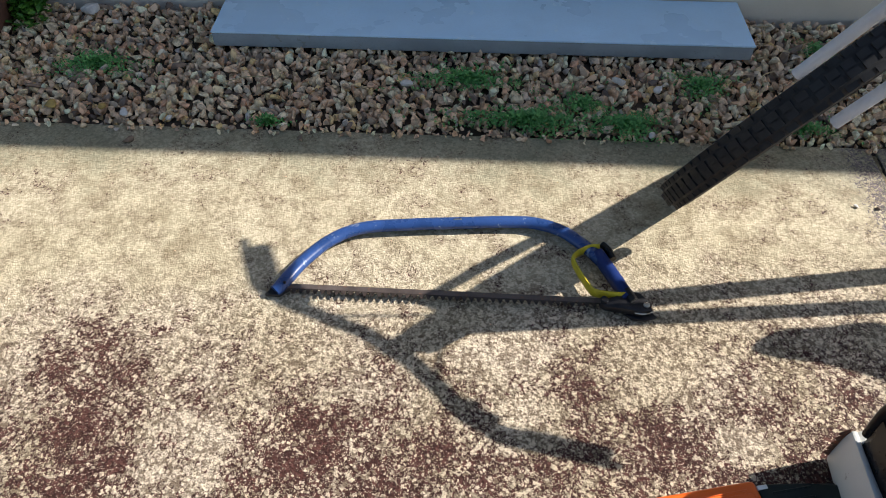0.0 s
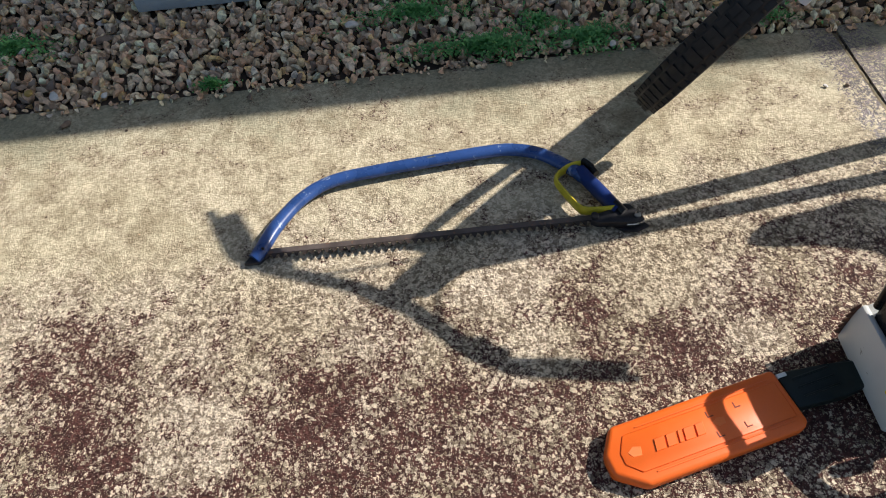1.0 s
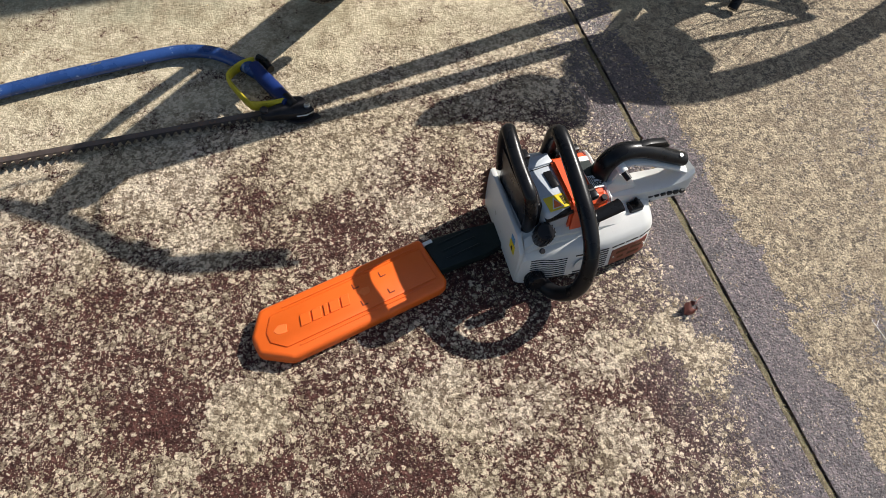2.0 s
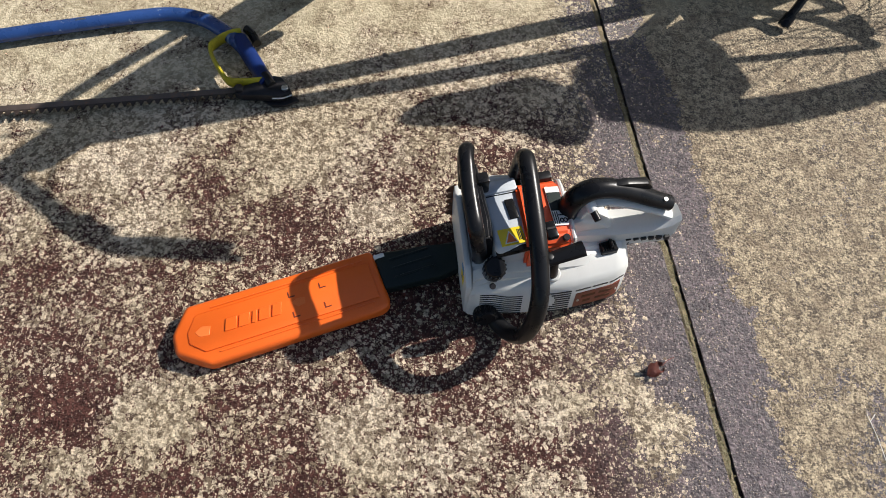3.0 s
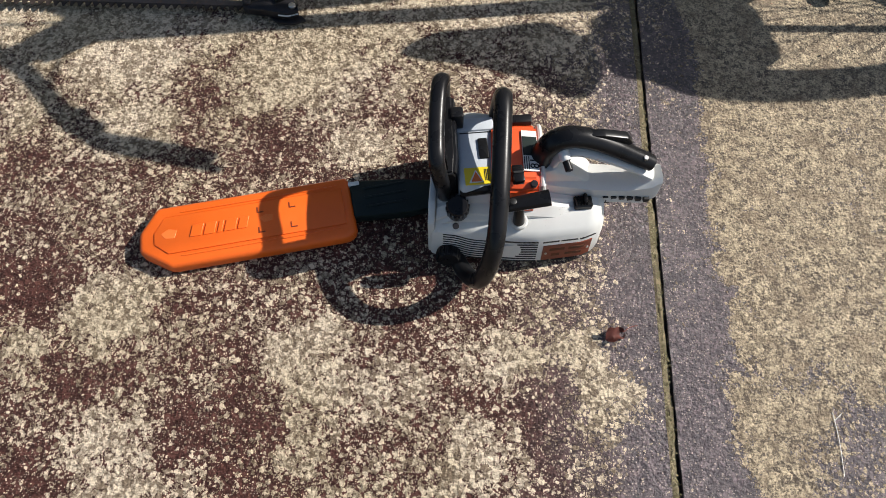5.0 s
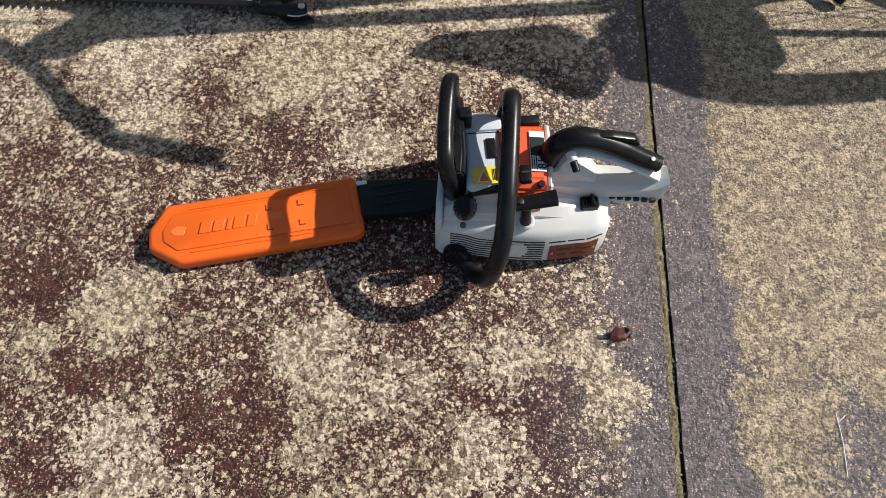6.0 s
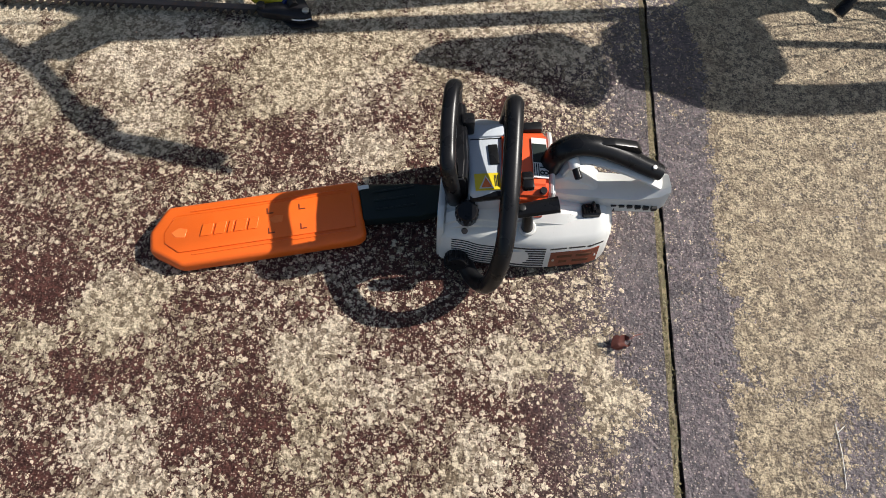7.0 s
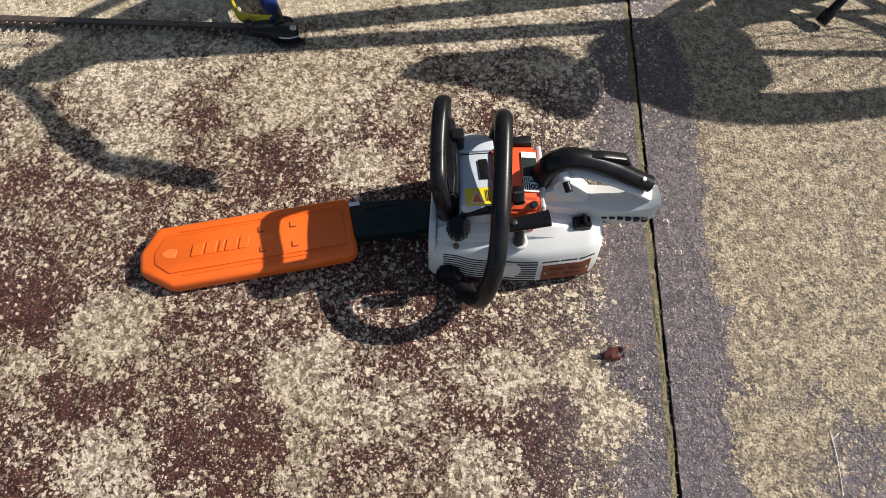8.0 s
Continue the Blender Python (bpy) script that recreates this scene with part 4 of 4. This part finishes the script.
    for i in range(5):
        part("switch_rib", box((0.200 + i * 0.004, 0.014, 0.1015), (0.2015 + i * 0.004, 0.028, 0.1042), 0.0), BLACK, sw)
    part("switch_tab", box((0.211, 0.016, 0.101), (0.216, 0.029, 0.111), 0.0015, 1), BLACK, sw)
    # rear handle: pale lower loop and black upper grip
    low = [(0.135, 0.062, 0.114), (0.175, 0.057, 0.108), (0.225, 0.051, 0.102), (0.270, 0.044, 0.103), (0.300, 0.037, 0.113), (0.314, 0.035, 0.122)]
    def hring(p, w, h):
        return [(p[0], p[1] + w * a, p[2] + h * c) for a, c in ((-1, -1), (1, -1), (1, 0.75), (0.6, 1), (-0.6, 1), (-1, 0.75))]
    lb = loft([hring(p, w, h) for p, w, h in zip(low, (0.023, 0.023, 0.022, 0.021, 0.020, 0.015), (0.024, 0.022, 0.018, 0.018, 0.023, 0.022))])
    bmesh.ops.bevel(lb, geom=[e for e in lb.edges if e.calc_face_angle(0) > 0.35], offset=0.004, segments=2, affect="EDGES")
    rl = part("rear_handle", lb, WHITE, saw, "pale grey rear handle")
    part("handle_web", prism([(0.146, 0.095), (0.240, 0.095), (0.226, 0.117), (0.200, 0.136), (0.168, 0.158), (0.146, 0.152)], -0.076, -0.040, 0.006, 2, pose(0, 0, 0, 90, 0, 0)), WHITE, rl)
    part("web_recess", prism([(0.188, 0.106), (0.206, 0.106), (0.190, 0.122)], 0.0385, 0.0402, 0.0, 1, Matrix(((1, 0, 0, 0), (0, 0, 1, 0), (0, 1, 0, 0), (0, 0, 0, 1)))), INK, rl)
    for i in range(6):
        part("vent_slot", box((0.240 + 0.011 * i, 0.0242 - 0.0022 * i, 0.099), (0.2475 + 0.011 * i, 0.0300 - 0.0022 * i, 0.1008 + 0.0012 * i), 0.0), INK, rl)
    part("window", box((0.222, 0.046, 0.1135), (0.229, 0.056, 0.1162), 0.0), INK, rl)
    top = [(0.150, 0.061, 0.112), (0.149, 0.062, 0.150), (0.156, 0.062, 0.184), (0.176, 0.061, 0.203), (0.206, 0.058, 0.201), (0.240, 0.053, 0.186), (0.270, 0.047, 0.170), (0.297, 0.042, 0.156)]
    gp = part("rear_grip", tube(top, 0.0160, 0.0175, sides=18, n=6, up=(0, 1, 0), scale=lambda q: 1.02 - 0.32 * q), BLACK, saw, "black rubber-covered rear grip")
    part("lockout_lever", prism([(0.0, 0.0), (0.062, -0.0035), (0.066, 0.004), (0.052, 0.012), (0.018, 0.007)], -0.006, 0.006, 0.002, 2, Matrix.Translation((0.206, 0.058, 0.214)) @ pose(0, 0, 0, 0, 25, 0) @ pose(0, 0, 0, 90, 0, 0)), BLACK, gp, "black throttle lockout lever")
    part("handle_rim", tube([(0.160, 0.060, 0.120), (0.164, 0.059, 0.150), (0.174, 0.059, 0.176), (0.194, 0.058, 0.183), (0.230, 0.053, 0.172), (0.270, 0.046, 0.154), (0.302, 0.039, 0.136)], 0.006, 0.0150, sides=10, n=4, up=(0, 1, 0)), WHITE, rl, "pale inner rim of the handle")
    part("screw", cyl((0.284, 0.040, 0.166), (0.285, 0.038, 0.1765), 0.0034, 12), STEEL, gp)
    part("throttle_trigger", prism([(0.0, 0.0), (0.034, 0.0), (0.016, -0.018)], -0.005, 0.005, 0.0015, 1, Matrix.Translation((0.200, 0.056, 0.184)) @ pose(0, 0, 0, 90, 0, 0)), BLACK, gp)
    pin = part("choke_pin", cyl((0.177, 0.040, 0.180), (0.180, 0.026, 0.176), 0.0052, 14), BLACK, saw)
    part("pin_sleeve", cyl((0.174, 0.052, 0.186), (0.177, 0.039, 0.181), 0.0076, 14), PAPER, pin, "pale sleeve")
    part("handle_foot", box((0.244, 0.026, 0.080), (0.256, 0.042, 0.092), 0.002, 1), BLACK, saw)
    # front handle hoop
    hoop = [(0.024, 0.020, 0.022), (0.036, -0.022, 0.014), (0.048, -0.050, 0.028), (0.059, -0.068, 0.064), (0.067, -0.069, 0.108), (0.075, -0.052, 0.148), (0.082, -0.018, 0.176),
            (0.089, 0.028, 0.194), (0.096, 0.078, 0.207), (0.101, 0.114, 0.213), (0.1035, 0.129, 0.208), (0.1035, 0.138, 0.190), (0.1000, 0.140, 0.140), (0.097, 0.138, 0.09)]
    part("front_handle", tube(hoop, 0.0125, sides=16, n=6, up=(1, 0, 0)), BLACK, saw, "black wrap-around front handle")
    # hand guard: an open frame
    outer = [(0.019, 0.040, 0.112), (0.016, 0.034, 0.140), (0.012, 0.031, 0.168), (0.008, 0.031, 0.198), (0.007, 0.042, 0.213), (0.011, 0.085, 0.223), (0.018, 0.130, 0.233), (0.024, 0.150, 0.227), (0.025, 0.156, 0.190), (0.028, 0.154, 0.130)]
    gd = part("hand_guard", tube(outer, 0.0086, 0.0108, sides=14, n=5, up=(1, 0, 0)), BLACK, saw, "black open hand guard")
    web = loft([[(u0, v, 0.100), (u1, v, 0.100), (u1 - 0.002, v, h - 0.010), (u1 - 0.007, v, h), (u0 - 0.004, v, h - 0.002)] for u0, u1, v, h in
                ((0.012, 0.036, 0.034, 0.180), (0.014, 0.040, 0.060, 0.186), (0.018, 0.042, 0.105, 0.190), (0.024, 0.044, 0.150, 0.192))])
    bmesh.ops.bevel(web, geom=web.edges[:], offset=0.003, segments=2, affect="EDGES")
    leg = loft([[(u - 0.004, 0.036, z), (u + 0.006, 0.036, z), (u + 0.006, 0.064, z), (u - 0.004, 0.064, z)] for u, z in ((0.020, 0.150), (0.016, 0.180), (0.013, 0.212))])
    bmesh.ops.bevel(leg, geom=leg.edges[:], offset=0.003, segments=2, affect="EDGES")
    part("guard_leg", leg, BLACK, gd, "broad flat leg of the guard")
    part("guard_web", web, BLACK, gd, "solid lower web of the guard")
    part("guard_flange", box((0.012, 0.040, 0.100), (0.030, 0.056, 0.132), 0.005, 2), BLACK, gd)
    part("guard_flange", box((0.026, 0.134, 0.110), (0.044, 0.152, 0.165), 0.005, 2), BLACK, gd)
    part("guard_lip", box((0.032, 0.112, 0.165), (0.050, 0.130, 0.194), 0.003, 2), BLACK, gd)
    part("throttle_link", tube([(0.040, 0.030, 0.140), (0.070, 0.026, 0.150), (0.100, 0.028, 0.148)], 0.009, sides=10, n=3), BLACK, saw)


chainsaw()


# ---- bicycle: leans on its side stand, front wheel steered towards the saws ----
WHEEL_R, BASE, LEAN_DEG, STEER, YAW = 0.332, 1.24, 17.0, 45.5, -6.0
HEAD = Vector((-math.cos(radians(70)), 0, math.sin(radians(70))))      # steering axis, upwards
# bike axes: f forward, l left, h up
BIKE = Matrix.Rotation(radians(YAW), 4, "Z") @ Matrix(((-1, 0, 0, 0), (0, -1, 0, 0), (0, 0, 1, 0), (0, 0, 0, 1))) @ Matrix.Rotation(radians(-LEAN_DEG), 4, "X")
front_hub = Vector((BASE, 0, WHEEL_R))
pivot = front_hub - Vector((0.045, 0, 0))
BAR_M = Matrix.Translation(pivot) @ Matrix.Rotation(radians(STEER - 9), 4, HEAD) @ Matrix.Translation(-pivot)
TURN_M = Matrix.Translation(pivot) @ Matrix.Rotation(radians(STEER), 4, HEAD) @ Matrix.Translation(-pivot)


def bicycle():
    # lowest point of the steered front wheel, to be set on the concrete
    low = min((BIKE @ TURN_M @ (front_hub + Vector((math.cos(a), 0, math.sin(a))) * WHEEL_R) for a in (i * math.tau / 180 for i in range(180))), key=lambda p: p.z)
    place = Matrix.Translation((0.942 - low.x, 0.418 - low.y, 0.004)) @ BIKE
    bike = empty("bicycle", place, "mountain bicycle leaning on its side stand, front wheel turned", "bicycle")

    def wheel(name, c, turn):
        def T(p):
            return turn @ (c + Vector(p))
        w = 0.0305
        ring = lambda r, n=72: [T((r * math.cos(i * math.tau / n), 0, r * math.sin(i * math.tau / n))) for i in range(n)]
        axis = (turn.to_3x3() @ Vector((0, 1, 0)))
        hubm = part(name, cyl(T((0, -0.03, 0)), T((0, 0.03, 0)), 0.016), DARKSTEEL, bike, "spoked wheel with a knobbly black tyre")
        part("tyre", tube(ring(WHEEL_R - 0.029), 0.027, w, sides=16, closed=True, up=axis), RUBBER, hubm, "black knobbly rubber tyre")
        part("rim", tube(ring(WHEEL_R - 0.062), 0.014, 0.016, sides=12, closed=True, up=axis), ALLOY, hubm, "dull silver alloy rim")
        kb = bmesh.new()
        for i in range(84):
            a = i * math.tau / 84
            for j, off in enumerate((-0.022, -0.0075, 0.0075, 0.022)):
                aa = a + (0.5 if j in (1, 2) else 0) * math.tau / 84
                rr = WHEEL_R - 0.0015 - (0.0080 if j in (0, 3) else 0)
                box((-0.0090, off - 0.0062, -0.004), (0.0090, off + 0.0062, 0.0016), 0, m=turn @ Matrix.Translation(c) @ Matrix.Rotation(-aa, 4, "Y") @ Matrix.Translation((0, 0, rr)), bm=kb)
        part("tread", kb, RUBBER, hubm, "raised tread blocks", smooth=False)
        for i in range(28):
            a = i * math.tau / 28
            b = a + (0.35 if i % 2 else -0.35)
            s = 0.024 if i % 4 < 2 else -0.024
            part("spoke", tube([T((0.015 * math.cos(b), s, 0.015 * math.sin(b))), T(((WHEEL_R - 0.06) * math.cos(a), 0, (WHEEL_R - 0.06) * math.sin(a)))], 0.0014, sides=5), STEEL, hubm)

    I4 = Matrix.Identity(4)
    wheel("rear_wheel", Vector((0, 0, WHEEL_R)), I4)
    wheel("front_wheel", front_hub, TURN_M)
    head_low, head_top = pivot + HEAD * 0.374, pivot + HEAD * 0.462
    bb, seat_top = Vector((0.44, 0, 0.24)), Vector((0.32, 0, 0.51))
    part("frame", tube([head_low + HEAD * 0.02, bb], 0.021, sides=14), BIKEPAINT, bike, "light metallic main frame")
    part("top_tube", tube([head_top - HEAD * 0.02, bb.lerp(seat_top, 0.6)], 0.017, sides=14), BIKEPAINT, bike)
    part("seat_tube", tube([bb, seat_top], 0.017, sides=14), BIKEPAINT, bike)
    part("head_tube", tube([head_low, head_top], 0.021, sides=16), BIKEPAINT, bike)
    for s in (-1, 1):
        part("chain_stay", tube([bb + Vector((0, s * 0.02, 0)), Vector((0.2, s * 0.05, 0.25)), Vector((0, s * 0.062, WHEEL_R))], 0.009, sides=10, n=4), BIKEPAINT, bike)
        part("seat_stay", tube([seat_top - Vector((0, -s * 0.015, 0.03)), Vector((0.15, s * 0.05, 0.39)), Vector((0, s * 0.062, WHEEL_R))], 0.008, sides=10, n=4), BIKEPAINT, bike)
    part("seat_post", tube([seat_top - Vector((-0.01, 0, 0.03)), Vector((0.315, 0, 0.600))], 0.013), STEEL, bike)
    sd = [(0.25, 0.070), (0.265, 0.090), (0.31, 0.094), (0.37, 0.070), (0.44, 0.044), (0.50, 0.034), (0.52, 0.020)]
    part("saddle", loft([[(f, w * math.cos(a), 0.622 + 0.034 * math.sin(a) + 0.012 * math.cos((f - 0.23) * 20)) for a in (j * math.tau / 14 for j in range(14))] for f, w in sd]), VINYL, bike, "black padded saddle")
    # unseen block, added to cast the dark mass behind the saddle's shadow
    part("shadow_block", box((0.105, -0.085, 0.455), (0.290, 0.085, 0.585), 0.030, 3), VINYL, bike, "unseen black block filling out the bicycle's shadow")
    part("chainring", cyl(bb + Vector((0, -0.045, 0)), bb + Vector((0, -0.050, 0)), 0.085, 40), DARKSTEEL, bike)
    for s, d in ((1, 1), (-1, -1)):
        end = bb + Vector((0.15 * d * 0.8, s * 0.075, -0.10 * d))
        part("crank_arm", tube([bb + Vector((0, s * 0.03, 0)), bb + Vector((0, s * 0.06, 0)), end], 0.010, sides=10), STEEL, bike)
        part("pedal", box(end + Vector((-0.045, s * 0.01 if s > 0 else -0.095, -0.012)), end + Vector((0.045, 0.095 if s > 0 else -0.01, 0.012)), 0.004), BLACK, bike, "black plastic pedal")
    # fork, stem, bars: all turned with the front wheel
    def T(p):
        return TURN_M @ Vector(p)
    crown = pivot + HEAD * 0.362
    for s in (-1, 1):
        part("fork_leg", tube([T(crown + Vector((0, s * 0.055, 0))), T(crown + Vector((0.01, s * 0.058, -0.1))), T(front_hub + Vector((0, s * 0.058, 0)))], 0.0125, sides=12), BIKEPAINT, bike)
    part("fork_crown", tube([T(crown + Vector((0, -0.065, 0))), T(crown + Vector((0, 0.065, 0)))], 0.020, sides=12), BIKEPAINT, bike)
    st = head_top + HEAD * 0.02
    bc = st + Vector((0.05, 0, 0.005))
    part("stem", tube([T(head_top), T(st), T(bc)], 0.018, sides=12), BLACK, bike)
    def T(p):
        return BAR_M @ Vector(p)
    half = [(0, 0.05, 0.0), (-0.005, 0.10, 0.012), (-0.02, 0.20, 0.035), (-0.05, 0.245, 0.038), (-0.13, 0.335, 0.036)]
    line = [T(bc + Vector((f, -l, h))) for f, l, h in half[::-1]] + [T(bc)] + [T(bc + Vector(p)) for p in half]
    part("handlebar", tube(line, 0.0125, sides=12, n=4), BLACK, bike)
    for s in (-1, 1):
        part("handlebar_grip", tube([T(bc + Vector((-0.062, s * 0.257, 0.038))), T(bc + Vector((-0.14, s * 0.345, 0.036)))], 0.0160, sides=14), RUBBER, bike)
        part("brake_lever", tube([T(bc + Vector((-0.020, s * 0.20, 0.03))), T(bc + Vector((0.030, s * 0.235, 0.018))), T(bc + Vector((0.010, s * 0.285, 0.010))), T(bc + Vector((-0.070, s * 0.375, 0.004)))], 0.0085, 0.006, sides=8, n=4), BLACK, bike)
        part("gear_shifter", tube([T(bc + Vector((-0.012, s * 0.165, 0.018))), T(bc + Vector((0.004, s * 0.185, 0.020))), T(bc + Vector((-0.010, s * 0.215, 0.022)))], 0.020, 0.016, sides=12, n=3), BLACK, bike, "black gear shifter pod")
        part("brake_cable", tube([T(bc + Vector((0.020, s * 0.20, 0.02))), T(bc + Vector((0.075, s * 0.14, -0.01))), T(bc + Vector((0.060, s * 0.05, -0.08))), T(crown + Vector((0.03, s * 0.02, 0.02)))], 0.003, sides=6, n=8), BLACK, bike)
    foot = place.inverted() @ Vector((1.705, 0.095, 0.010))
    stand = part("side_stand", tube([Vector((0.38, 0.03, 0.24)), foot.lerp(Vector((0.38, 0.03, 0.24)), 0.12), foot], 0.0085, sides=10), BLACK, bike, "black side stand")
    part("stand_foot", tube([foot.lerp(Vector((0.38, 0.03, 0.24)), 0.08), foot], 0.0115, sides=12), BLACK, stand)


bicycle()
